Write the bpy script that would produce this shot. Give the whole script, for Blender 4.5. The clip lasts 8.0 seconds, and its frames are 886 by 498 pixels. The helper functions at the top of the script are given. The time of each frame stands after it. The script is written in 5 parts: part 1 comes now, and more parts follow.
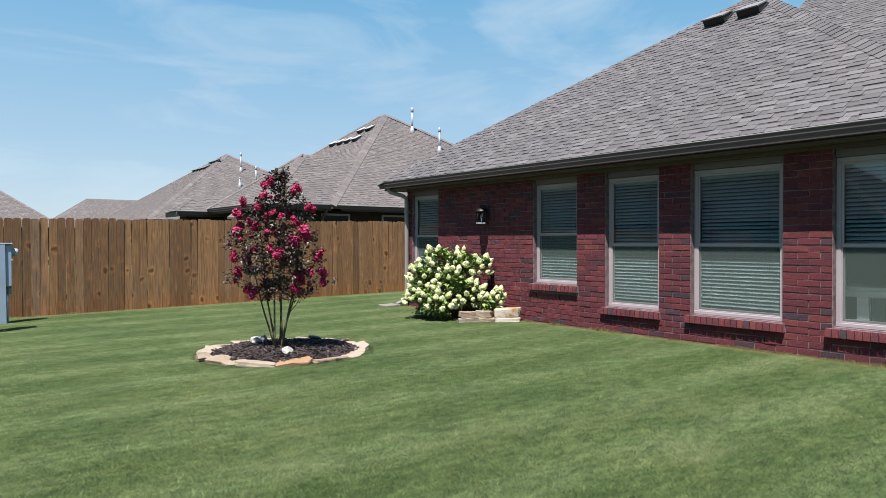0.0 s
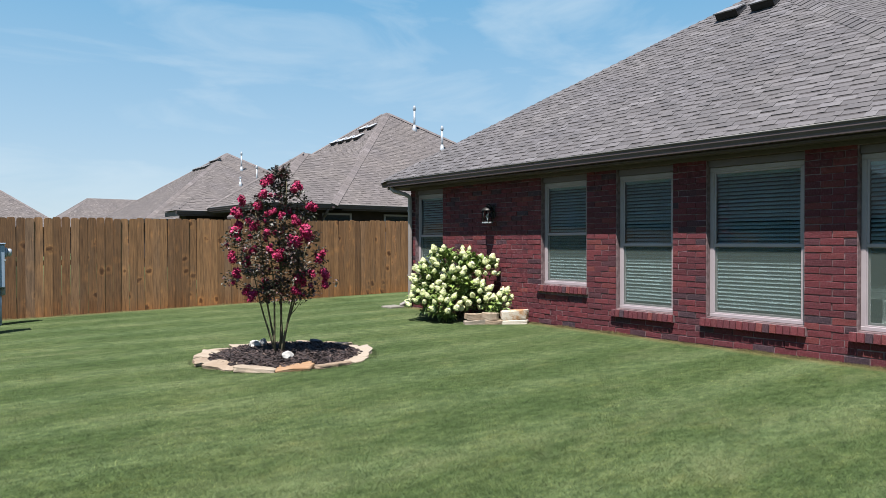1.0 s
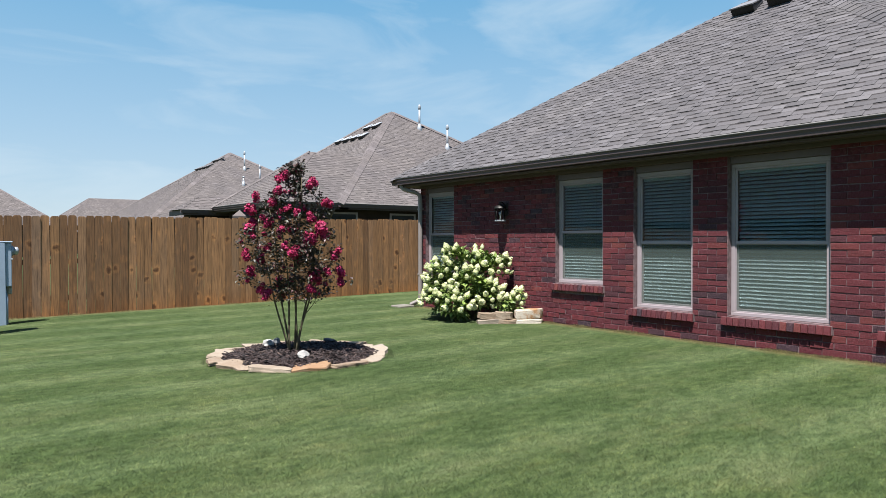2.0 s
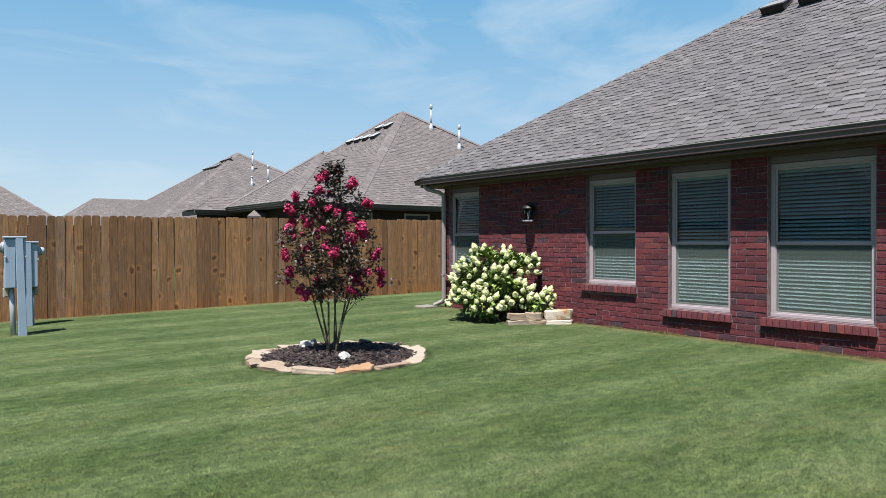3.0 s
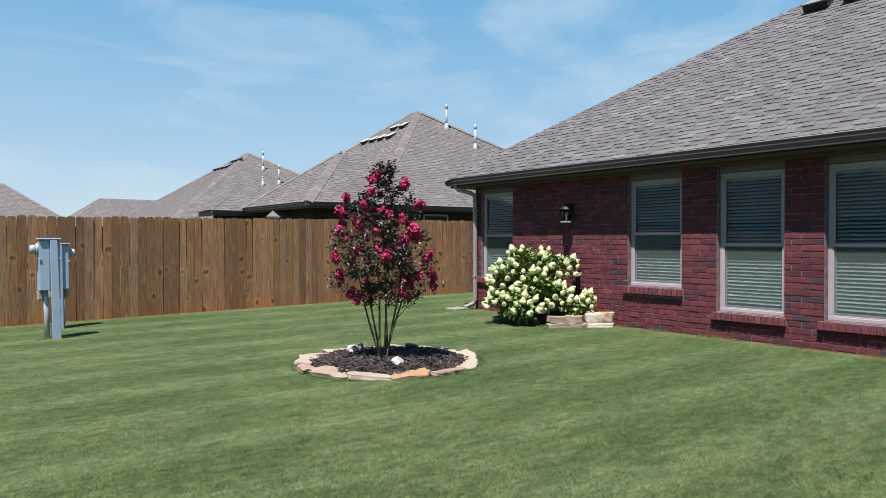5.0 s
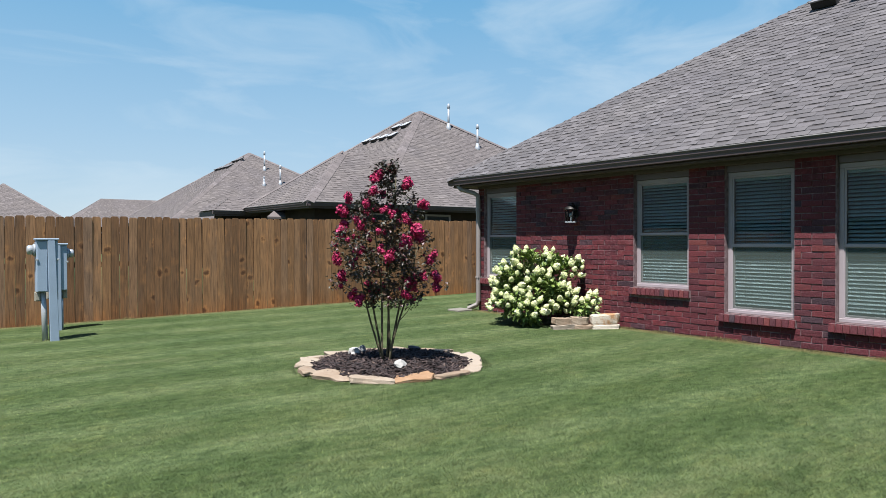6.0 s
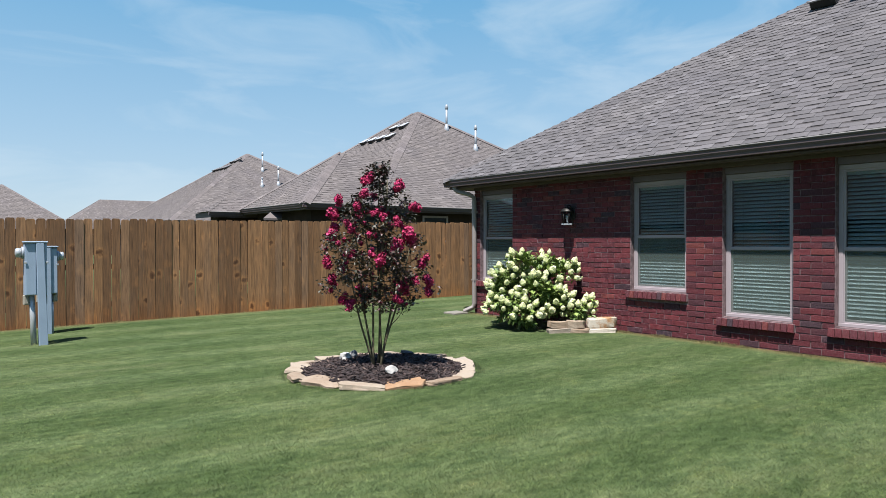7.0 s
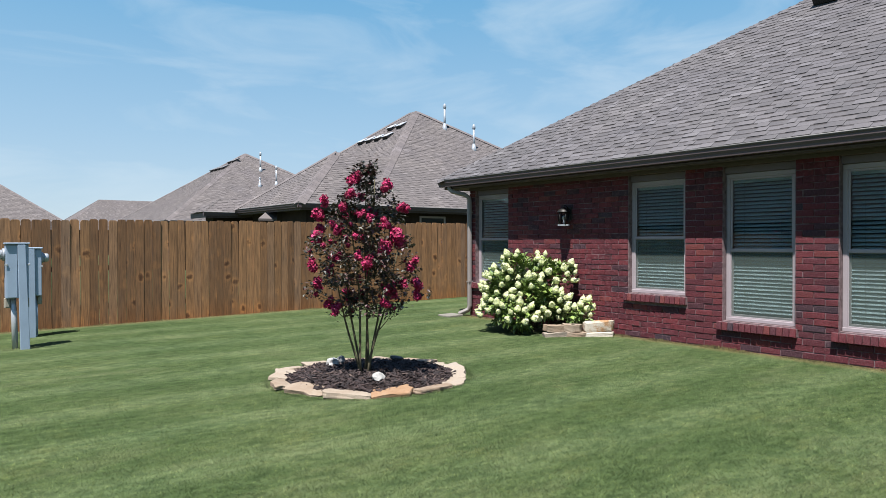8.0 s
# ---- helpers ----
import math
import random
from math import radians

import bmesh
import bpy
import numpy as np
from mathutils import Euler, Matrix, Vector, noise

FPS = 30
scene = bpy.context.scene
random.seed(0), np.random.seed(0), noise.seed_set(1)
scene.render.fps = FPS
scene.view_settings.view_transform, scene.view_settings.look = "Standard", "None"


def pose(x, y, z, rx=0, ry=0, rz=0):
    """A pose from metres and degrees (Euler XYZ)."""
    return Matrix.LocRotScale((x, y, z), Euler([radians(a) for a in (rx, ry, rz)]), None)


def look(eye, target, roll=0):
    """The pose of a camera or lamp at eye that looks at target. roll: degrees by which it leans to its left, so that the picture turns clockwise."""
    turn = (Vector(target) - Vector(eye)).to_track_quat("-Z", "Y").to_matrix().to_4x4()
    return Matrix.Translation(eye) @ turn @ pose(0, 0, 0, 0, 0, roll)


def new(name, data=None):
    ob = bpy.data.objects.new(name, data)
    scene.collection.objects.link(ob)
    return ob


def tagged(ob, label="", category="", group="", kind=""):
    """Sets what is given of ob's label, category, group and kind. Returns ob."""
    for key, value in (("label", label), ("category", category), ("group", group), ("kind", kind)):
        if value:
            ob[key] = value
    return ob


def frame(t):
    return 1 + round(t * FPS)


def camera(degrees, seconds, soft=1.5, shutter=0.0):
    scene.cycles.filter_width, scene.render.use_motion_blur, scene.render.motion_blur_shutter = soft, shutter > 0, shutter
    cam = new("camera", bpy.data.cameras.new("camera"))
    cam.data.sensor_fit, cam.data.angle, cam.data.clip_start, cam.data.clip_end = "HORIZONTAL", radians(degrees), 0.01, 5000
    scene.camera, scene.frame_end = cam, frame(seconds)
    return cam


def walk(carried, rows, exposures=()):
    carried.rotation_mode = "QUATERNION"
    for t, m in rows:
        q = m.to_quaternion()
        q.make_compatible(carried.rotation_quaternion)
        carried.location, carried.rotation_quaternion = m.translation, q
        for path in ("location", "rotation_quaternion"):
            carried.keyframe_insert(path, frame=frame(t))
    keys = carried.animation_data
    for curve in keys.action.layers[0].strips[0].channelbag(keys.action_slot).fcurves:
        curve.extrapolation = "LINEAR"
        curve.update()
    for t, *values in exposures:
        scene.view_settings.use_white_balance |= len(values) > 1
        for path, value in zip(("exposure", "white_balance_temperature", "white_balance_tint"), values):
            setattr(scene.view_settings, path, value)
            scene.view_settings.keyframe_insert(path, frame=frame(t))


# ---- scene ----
cam = camera(66.0, 8.0, soft=0.6)
PATH = [
    (0, (0.472, -0.138, 1.613), (1.697, 1.444, 1.592), -0.1),
    (0.5, (0.49, -0.051, 1.617), (1.713, 1.532, 1.594), -0.1),
    (1, (0.612, 0.148, 1.618), (1.834, 1.731, 1.596), -0.1),
    (1.5, (0.626, 0.278, 1.583), (1.847, 1.862, 1.562), -0.1),
    (2.8, (0.291, 0.621, 1.589), (1.513, 2.205, 1.568), -0.1),
    (3, (0.239, 0.698, 1.59), (1.458, 2.283, 1.569), -0.1),
    (3.5, (0.101, 0.811, 1.591), (1.32, 2.396, 1.571), -0.1),
    (4, (-0.058, 0.942, 1.59), (1.16, 2.528, 1.57), -0.1),
    (4.5, (-0.112, 1.065, 1.614), (1.105, 2.652, 1.593), -0.1),
    (6, (-0.025, 1.31, 1.616), (1.187, 2.901, 1.596), -0.1),
    (6.5, (0.001, 1.292, 1.641), (1.213, 2.883, 1.622), -0.1),
    (7, (0.115, 1.362, 1.644), (1.327, 2.953, 1.626), -0.1),
    (7.5, (0.251, 1.431, 1.647), (1.461, 3.023, 1.63), -0.1),
    (8, (0.357, 1.491, 1.664), (1.567, 3.084, 1.646), -0.1),
]
walk(cam, [(t, look(eye, target, roll)) for t, eye, target, roll in PATH],
     [(0, 1.35, 6500, 10), (3.5, 1.35, 6470, 10), (4.5, 1.31, 6390, 10), (8, 1.31, 6390, 10)])


# ---- world, sun, exposure ----
SUN_EL, SUN_AZ = radians(66.0), radians(240.0)
world = bpy.data.worlds.new("sky")
scene.world = world
world.use_nodes = True
wn, wl = world.node_tree.nodes, world.node_tree.links
wn.clear()
w_out, w_bg = wn.new("ShaderNodeOutputWorld"), wn.new("ShaderNodeBackground")
w_sky = wn.new("ShaderNodeTexSky")
w_sky.sky_type, w_sky.sun_disc = "NISHITA", False
w_sky.sun_elevation, w_sky.sun_rotation = SUN_EL, SUN_AZ
w_sky.altitude, w_sky.air_density, w_sky.dust_density, w_sky.ozone_density = 100, 1.0, 0.5, 1.0
w_bg.inputs["Strength"].default_value = 0.060
# thin streaks of cirrus
w_co, w_map = wn.new("ShaderNodeTexCoord"), wn.new("ShaderNodeMapping")
w_map.inputs["Rotation"].default_value = (0.2, 0.5, 0.9)
w_map.inputs["Scale"].default_value = (2.2, 3.6, 9.0)
w_n1 = wn.new("ShaderNodeTexNoise")
w_n1.inputs["Scale"].default_value, w_n1.inputs["Detail"].default_value = 1.5, 9
w_n1.inputs["Roughness"].default_value, w_n1.inputs["Distortion"].default_value = 0.55, 0.6
w_ramp = wn.new("ShaderNodeValToRGB")
w_ramp.color_ramp.elements[0].position, w_ramp.color_ramp.elements[1].position = 0.46, 0.9
w_ramp.color_ramp.elements[0].color, w_ramp.color_ramp.elements[1].color = (0, 0, 0, 1), (0.7, 0.7, 0.7, 1)
w_mix = wn.new("ShaderNodeMixRGB")
w_mix.inputs["Color2"].default_value = (5.3, 5.7, 6.1, 1)
wl.new(w_co.outputs["Generated"], w_map.inputs["Vector"])
wl.new(w_map.outputs["Vector"], w_n1.inputs["Vector"])
wl.new(w_n1.outputs["Fac"], w_ramp.inputs["Fac"])
wl.new(w_ramp.outputs["Color"], w_mix.inputs["Fac"])
# pale haze low down, a clear light blue above it
w_sep, w_hz, w_gain, w_fade, w_air = wn.new("ShaderNodeSeparateXYZ"), wn.new("ShaderNodeValToRGB"), wn.new("ShaderNodeMixRGB"), wn.new("ShaderNodeValToRGB"), wn.new("ShaderNodeMixRGB")
wl.new(w_co.outputs["Generated"], w_sep.inputs[0])
for at in (0.5, 0.8):
    w_hz.color_ramp.elements.new(at)
for i, (p, c) in enumerate(((0.0, (0.66, 0.76, 0.87)), (0.15, (0.44, 0.64, 0.84)), (0.37, (0.165, 0.47, 0.77)), (0.8, (0.095, 0.33, 0.84)))):
    w_hz.color_ramp.elements[i].position, w_hz.color_ramp.elements[i].color = p, (*c, 1)
w_fade.color_ramp.elements[0].position, w_fade.color_ramp.elements[1].position = 0.3, 1.0
w_fade.color_ramp.elements[0].color, w_fade.color_ramp.elements[1].color = (0.85, 0.85, 0.85, 1), (0.6, 0.6, 0.6, 1)
w_gain.blend_type = "MULTIPLY"
w_gain.inputs["Fac"].default_value, w_gain.inputs["Color2"].default_value = 1.0, (6.2, 6.2, 6.2, 1)
wl.new(w_sep.outputs["Z"], w_hz.inputs["Fac"])
wl.new(w_sep.outputs["Z"], w_fade.inputs["Fac"])
wl.new(w_hz.outputs["Color"], w_gain.inputs["Color1"])
wl.new(w_fade.outputs["Color"], w_air.inputs["Fac"])
wl.new(w_sky.outputs["Color"], w_air.inputs["Color1"])
wl.new(w_gain.outputs["Color"], w_air.inputs["Color2"])
wl.new(w_air.outputs["Color"], w_mix.inputs["Color1"])
w_tint = wn.new("ShaderNodeMixRGB")
w_tint.blend_type = "MULTIPLY"
w_tint.inputs["Fac"].default_value = 1.0
w_tint.inputs["Color2"].default_value = (0.94, 1.0, 1.01, 1)
wl.new(w_mix.outputs["Color"], w_tint.inputs["Color1"])
wl.new(w_tint.outputs["Color"], w_bg.inputs["Color"])
wl.new(w_bg.outputs["Background"], w_out.inputs["Surface"])
sun = new("sun", bpy.data.lights.new("sun", "SUN"))
sun.data.energy, sun.data.angle, sun.data.color = 5.0, radians(0.53), (1.0, 0.97, 0.93)
sun_way = Vector((math.sin(SUN_AZ) * math.cos(SUN_EL), math.cos(SUN_AZ) * math.cos(SUN_EL), math.sin(SUN_EL)))
sun.matrix_world = look(sun_way * 50, (0, 0, 0))


# ---- materials ----
def material(name, rough=0.7, metal=0.0, spec=0.4):
    m = bpy.data.materials.new(name)
    m.use_nodes = True
    b = m.node_tree.nodes["Principled BSDF"]
    b.inputs["Roughness"].default_value, b.inputs["Metallic"].default_value = rough, metal
    b.inputs["Specular IOR Level"].default_value = spec
    return m, m.node_tree.nodes, m.node_tree.links, b


def ramp(n, stops):
    r = n.new("ShaderNodeValToRGB")
    e = r.color_ramp.elements
    while len(e) < len(stops):
        e.new(0.5)
    for k, (p, c) in zip(e, stops):
        k.position, k.color = p, (*c, 1)
    return r


def noisy(n, l, scale, detail=4, rough=0.55, stretch=(1, 1, 1), coord="Object", shift=None, turn=0.0):
    """A noise texture on stretched coordinates, moved by a random value where one is given."""
    co, mp, t = n.new("ShaderNodeTexCoord"), n.new("ShaderNodeMapping"), n.new("ShaderNodeTexNoise")
    mp.inputs["Scale"].default_value, mp.inputs["Rotation"].default_value = stretch, (0, 0, turn)
    t.inputs["Scale"].default_value, t.inputs["Detail"].default_value, t.inputs["Roughness"].default_value = scale, detail, rough
    l.new(co.outputs[coord], mp.inputs["Vector"])
    if shift is not None:
        mul = n.new("ShaderNodeMath")
        mul.operation = "MULTIPLY"
        mul.inputs[1].default_value = 37.0
        l.new(shift, mul.inputs[0])
        l.new(mul.outputs[0], mp.inputs["Location"])
    l.new(mp.outputs["Vector"], t.inputs["Vector"])
    return t.outputs["Fac"]


def mix(n, l, a, b, fac, mode="MIX"):
    m = n.new("ShaderNodeMixRGB")
    m.blend_type = mode
    for key, v in (("Color1", a), ("Color2", b), ("Fac", fac)):
        if isinstance(v, (int, float)):
            m.inputs[key].default_value = v
        elif isinstance(v, tuple):
            m.inputs[key].default_value = (*v, 1)
        else:
            l.new(v, m.inputs[key])
    return m.outputs["Color"]


def bump(n, l, b, height, strength=0.3, distance=0.01):
    k = n.new("ShaderNodeBump")
    k.inputs["Strength"].default_value, k.inputs["Distance"].default_value = strength, distance
    l.new(height, k.inputs["Height"])
    l.new(k.outputs["Normal"], b.inputs["Normal"])


def random_of(n, kind):
    if kind == "object":
        return n.new("ShaderNodeObjectInfo").outputs["Random"]
    return n.new("ShaderNodeNewGeometry").outputs["Random Per Island"]


def plain(name, colour, rough=0.6, metal=0.0, vary=0.12, scale=6.0, relief=0.1, spec=0.4):
    """A painted or moulded surface with slight blotches and fine grain."""
    m, n, l, b = material(name, rough, metal, spec)
    big, fine = noisy(n, l, scale, 3), noisy(n, l, scale * 22, 3)
    lo, hi = tuple(c * (1 - vary) for c in colour), tuple(min(1, c * (1 + vary)) for c in colour)
    r = ramp(n, [(0.3, lo), (0.7, hi)])
    l.new(big, r.inputs["Fac"])
    l.new(mix(n, l, r.outputs["Color"], fine, 0.06, "OVERLAY"), b.inputs["Base Color"])
    bump(n, l, b, fine, relief, 0.002)
    return m


def brick_material(kind):
    m, n, l, b = material("brick_" + kind, 0.85, 0, 0.25)
    rnd = random_of(n, kind)
    r = ramp(n, [(0.0, (0.0381, 0.0235, 0.0314)), (0.08, (0.0470, 0.0202, 0.0269)), (0.14, (0.0672, 0.0152, 0.0208)), (0.45, (0.0874, 0.0166, 0.0222)), (0.72, (0.1109, 0.0205, 0.0249)),
                 (0.86, (0.0739, 0.0167, 0.0230)), (0.94, (0.1165, 0.0246, 0.0252)), (1.0, (0.1254, 0.0291, 0.0263))])
    l.new(rnd, r.inputs["Fac"])
    blot, fine = noisy(n, l, 14, 4, coord="Object" if kind == "island" else "Generated", shift=rnd), noisy(n, l, 160, 3)
    dark = ramp(n, [(0.3, (0.55, 0.5, 0.55)), (0.6, (1.05, 1.05, 1.05)), (0.8, (1.35, 1.4, 1.4))])
    l.new(blot, dark.inputs["Fac"])
    smear = noisy(n, l, 26, 5, 0.7)
    sm = ramp(n, [(0.52, (0, 0, 0)), (0.70, (0.7, 0.7, 0.7))])
    l.new(smear, sm.inputs["Fac"])
    body = mix(n, l, r.outputs["Color"], dark.outputs["Color"], 0.9, "MULTIPLY")
    l.new(mix(n, l, body, (0.130, 0.076, 0.078), sm.outputs["Color"]), b.inputs["Base Color"])
    bump(n, l, b, mix(n, l, blot, smear, 0.5), 1.0, 0.010)
    return m


def shingle_material(kind, dark=1.0, warm=(1, 1, 1), spread=1.0):
    m, n, l, b = material("shingle_" + kind, 0.95, 0, 0.12)
    rnd = random_of(n, kind)
    tones = ((0.0, (0.100, 0.094, 0.097)), (0.5, (0.117, 0.109, 0.112)), (0.85, (0.128, 0.119, 0.123)), (1.0, (0.150, 0.141, 0.146)))
    r = ramp(n, [(at, tuple((m0 + (c - m0) * spread) * 0.80 * dark * k for c, m0, k in zip(tone, (0.117, 0.109, 0.112), warm))) for at, tone in tones])
    l.new(rnd, r.inputs["Fac"])
    grit, weather = noisy(n, l, 240, 2), noisy(n, l, 0.9, 3)
    g = ramp(n, [(0.3, (0.62, 0.62, 0.62)), (0.7, (1.25, 1.25, 1.25))])
    l.new(grit, g.inputs["Fac"])
    c = mix(n, l, r.outputs["Color"], g.outputs["Color"], 0.6, "MULTIPLY")
    w = ramp(n, [(0.35, (0.93, 0.93, 0.95)), (0.7, (1.05, 1.04, 1.02))])
    l.new(weather, w.inputs["Fac"])
    l.new(mix(n, l, c, w.outputs["Color"], 1.0, "MULTIPLY"), b.inputs["Base Color"])
    bump(n, l, b, grit, 0.5, 0.003)
    return m


def fence_material():
    m, n, l, b = material("cedar_board", 0.8, 0, 0.25)
    rnd = random_of(n, "object")
    tone = ramp(n, [(0.0, (0.1081, 0.0573, 0.0278)), (0.3, (0.1419, 0.0743, 0.0352)), (0.6, (0.1662, 0.0891, 0.0415)), (0.85, (0.2001, 0.1073, 0.0504)), (1.0, (0.1406, 0.0879, 0.0554))])
    l.new(rnd, tone.inputs["Fac"])
    grain = noisy(n, l, 9, 6, 0.65, (6, 6, 0.35), shift=rnd)
    fine = noisy(n, l, 60, 3, 0.6, (4, 4, 0.12), shift=rnd)
    g = ramp(n, [(0.30, (0.42, 0.38, 0.35)), (0.47, (0.97, 0.97, 0.97)), (0.68, (1.55, 1.48, 1.38))])
    l.new(grain, g.inputs["Fac"])
    c = mix(n, l, tone.outputs["Color"], g.outputs["Color"], 0.85, "MULTIPLY")
    # knots
    co, mp, v = n.new("ShaderNodeTexCoord"), n.new("ShaderNodeMapping"), n.new("ShaderNodeTexVoronoi")
    mp.inputs["Scale"].default_value = (5.0, 1, 4.4)
    mul = n.new("ShaderNodeMath")
    mul.operation = "MULTIPLY"
    mul.inputs[1].default_value = 53.0
    l.new(rnd, mul.inputs[0])
    l.new(mul.outputs[0], mp.inputs["Location"])
    l.new(co.outputs["Object"], mp.inputs["Vector"])
    warp = n.new("ShaderNodeMixRGB")
    warp.inputs["Fac"].default_value = 0.36
    wn2 = n.new("ShaderNodeTexNoise")
    wn2.inputs["Scale"].default_value = 2.2
    l.new(mp.outputs["Vector"], wn2.inputs["Vector"])
    l.new(mp.outputs["Vector"], warp.inputs["Color1"])
    l.new(wn2.outputs["Color"], warp.inputs["Color2"])
    l.new(warp.outputs["Color"], v.inputs["Vector"])
    v.inputs["Scale"].default_value = 1.0
    k = ramp(n, [(0.05, (0.26, 0.20, 0.16)), (0.13, (0.62, 0.54, 0.48)), (0.19, (1.45, 1.36, 1.2)), (0.34, (1, 1, 1))])
    l.new(v.outputs["Distance"], k.inputs["Fac"])
    c = mix(n, l, c, k.outputs["Color"], 0.85, "MULTIPLY")
    # grey weathering in patches
    patch = noisy(n, l, 1.6, 4, 0.6, (2.5, 1, 0.8), shift=rnd)
    p = ramp(n, [(0.5, (0, 0, 0)), (0.75, (0.35, 0.35, 0.35))])
    l.new(patch, p.inputs["Fac"])
    c = mix(n, l, c, (0.092, 0.068, 0.050), p.outputs["Color"])
    # fresher stain near the foot of the boards
    sep, ed = n.new("ShaderNodeSeparateXYZ"), n.new("ShaderNodeMath")
    l.new(co.outputs["Object"], sep.inputs[0])
    ed.operation = "MULTIPLY_ADD"
    ed.inputs[1].default_value = 0.5
    l.new(patch, ed.inputs[0])
    l.new(sep.outputs["Z"], ed.inputs[2])
    fresh = ramp(n, [(0.28, (0.75, 0.75, 0.75)), (0.62, (0, 0, 0))])
    l.new(ed.outputs[0], fresh.inputs["Fac"])
    c = mix(n, l, c, mix(n, l, c, (1.15, 0.94, 0.70), 1.0, "MULTIPLY"), fresh.outputs["Color"])
    l.new(c, b.inputs["Base Color"])
    bump(n, l, b, mix(n, l, grain, fine, 0.5), 0.5, 0.004)
    return m


def lawn_colour(n, l):
    """Mown turf: cool and yellowish patches, fine mottling and the faint lanes of the mower."""
    a, bb, c = noisy(n, l, 0.55, 4, 0.6, coord="Object"), noisy(n, l, 2.6, 6, 0.7, (0.8, 2.6, 1), turn=radians(37)), noisy(n, l, 26, 4, 0.75, (0.8, 2.0, 1), turn=radians(37))
    r = ramp(n, [(0.34, (0.036, 0.059, 0.021)), (0.5, (0.052, 0.076, 0.029)), (0.66, (0.073, 0.094, 0.039))])
    l.new(mix(n, l, a, bb, 0.5), r.inputs["Fac"])
    co, mp, wv = n.new("ShaderNodeTexCoord"), n.new("ShaderNodeMapping"), n.new("ShaderNodeTexWave")
    mp.inputs["Rotation"].default_value = (0, 0, radians(2))
    wv.bands_direction = "Y"
    wv.inputs["Scale"].default_value, wv.inputs["Distortion"].default_value = 0.3, 0.7
    wv.inputs["Detail"].default_value, wv.inputs["Detail Scale"].default_value = 3, 1.3
    l.new(co.outputs["Object"], mp.inputs["Vector"])
    l.new(mp.outputs["Vector"], wv.inputs["Vector"])
    s = ramp(n, [(0.1, (0.88, 0.91, 0.86)), (0.55, (0.98, 0.99, 0.97)), (0.92, (1.30, 1.24, 1.38))])
    l.new(wv.outputs["Fac"], s.inputs["Fac"])
    worn = ramp(n, [(0.34, (0.45, 0.45, 0.45)), (0.58, (1, 1, 1))])
    l.new(noisy(n, l, 0.42, 3, 0.6, shift=None, turn=0.7), worn.inputs["Fac"])
    col = mix(n, l, r.outputs["Color"], s.outputs["Color"], worn.outputs["Color"], "MULTIPLY")
    f = ramp(n, [(0.3, (0.66, 0.70, 0.62)), (0.7, (1.3, 1.26, 1.25))])
    l.new(c, f.inputs["Fac"])
    col = mix(n, l, col, f.outputs["Color"], 0.5, "MULTIPLY")
    # tufts a hand wide
    tuft = noisy(n, l, 8.5, 5, 0.7, (0.8, 1.8, 1), turn=radians(37))
    tf = ramp(n, [(0.36, (0.58, 0.63, 0.58)), (0.64, (1.40, 1.33, 1.38))])
    l.new(tuft, tf.inputs["Fac"])
    col = mix(n, l, col, tf.outputs["Color"], 0.8, "MULTIPLY")
    # pale thatch showing through in drifts
    t1 = noisy(n, l, 0.95, 7, 0.72, (0.7, 1.9, 1), turn=radians(37))
    tr = ramp(n, [(0.52, (0, 0, 0)), (0.74, (0.55, 0.55, 0.55))])
    l.new(t1, tr.inputs["Fac"])
    col = mix(n, l, col, (0.118, 0.132, 0.066), tr.outputs["Color"])
    # yellowed and bare spots
    t2 = noisy(n, l, 1.7, 7, 0.7, (1.0, 1.6, 1), turn=radians(12))
    ty = ramp(n, [(0.55, (0, 0, 0)), (0.70, (0.42, 0.42, 0.42))])
    l.new(t2, ty.inputs["Fac"])
    col = mix(n, l, col, mix(n, l, col, (1.42, 1.16, 0.98), 1.0, "MULTIPLY"), ty.outputs["Color"])
    # strawy margin along the house and the fence
    sep = n.new("ShaderNodeSeparateXYZ")
    l.new(co.outputs["Object"], sep.inputs[0])
    for axis, at in (("X", 8.26), ("Y", 14.2)):
        d = n.new("ShaderNodeMath")
        d.operation = "SUBTRACT"
        d.inputs[0].default_value = at
        l.new(sep.outputs[axis], d.inputs[1])
        q = n.new("ShaderNodeMath")
        q.operation = "ABSOLUTE"
        l.new(d.outputs[0], q.inputs[0])
        e = n.new("ShaderNodeMath")
        e.operation = "MULTIPLY_ADD"
        e.inputs[1].default_value = 0.30
        l.new(bb, e.inputs[0])
        l.new(q.outputs[0], e.inputs[2])
        k = ramp(n, [(0.18, (0.8, 0.8, 0.8)), (0.42, (0, 0, 0))])
        l.new(e.outputs[0], k.inputs["Fac"])
        stop = n.new("ShaderNodeMath")
        stop.operation = "LESS_THAN"
        stop.inputs[1].default_value = 11.15 if axis == "X" else 8.2
        l.new(sep.outputs["Y" if axis == "X" else "X"], stop.inputs[0])
        col = mix(n, l, col, (0.125, 0.098, 0.045), mix(n, l, k.outputs["Color"], stop.outputs[0], 1.0, "MULTIPLY"))
    return col, c


def lawn_material():
    m, n, l, b = material("lawn", 0.95, 0, 0.1)
    c, h = lawn_colour(n, l)
    l.new(mix(n, l, c, (0.88, 0.87, 0.85), 1.0, "MULTIPLY"), b.inputs["Base Color"])
    bump(n, l, b, h, 0.6, 0.02)
    return m


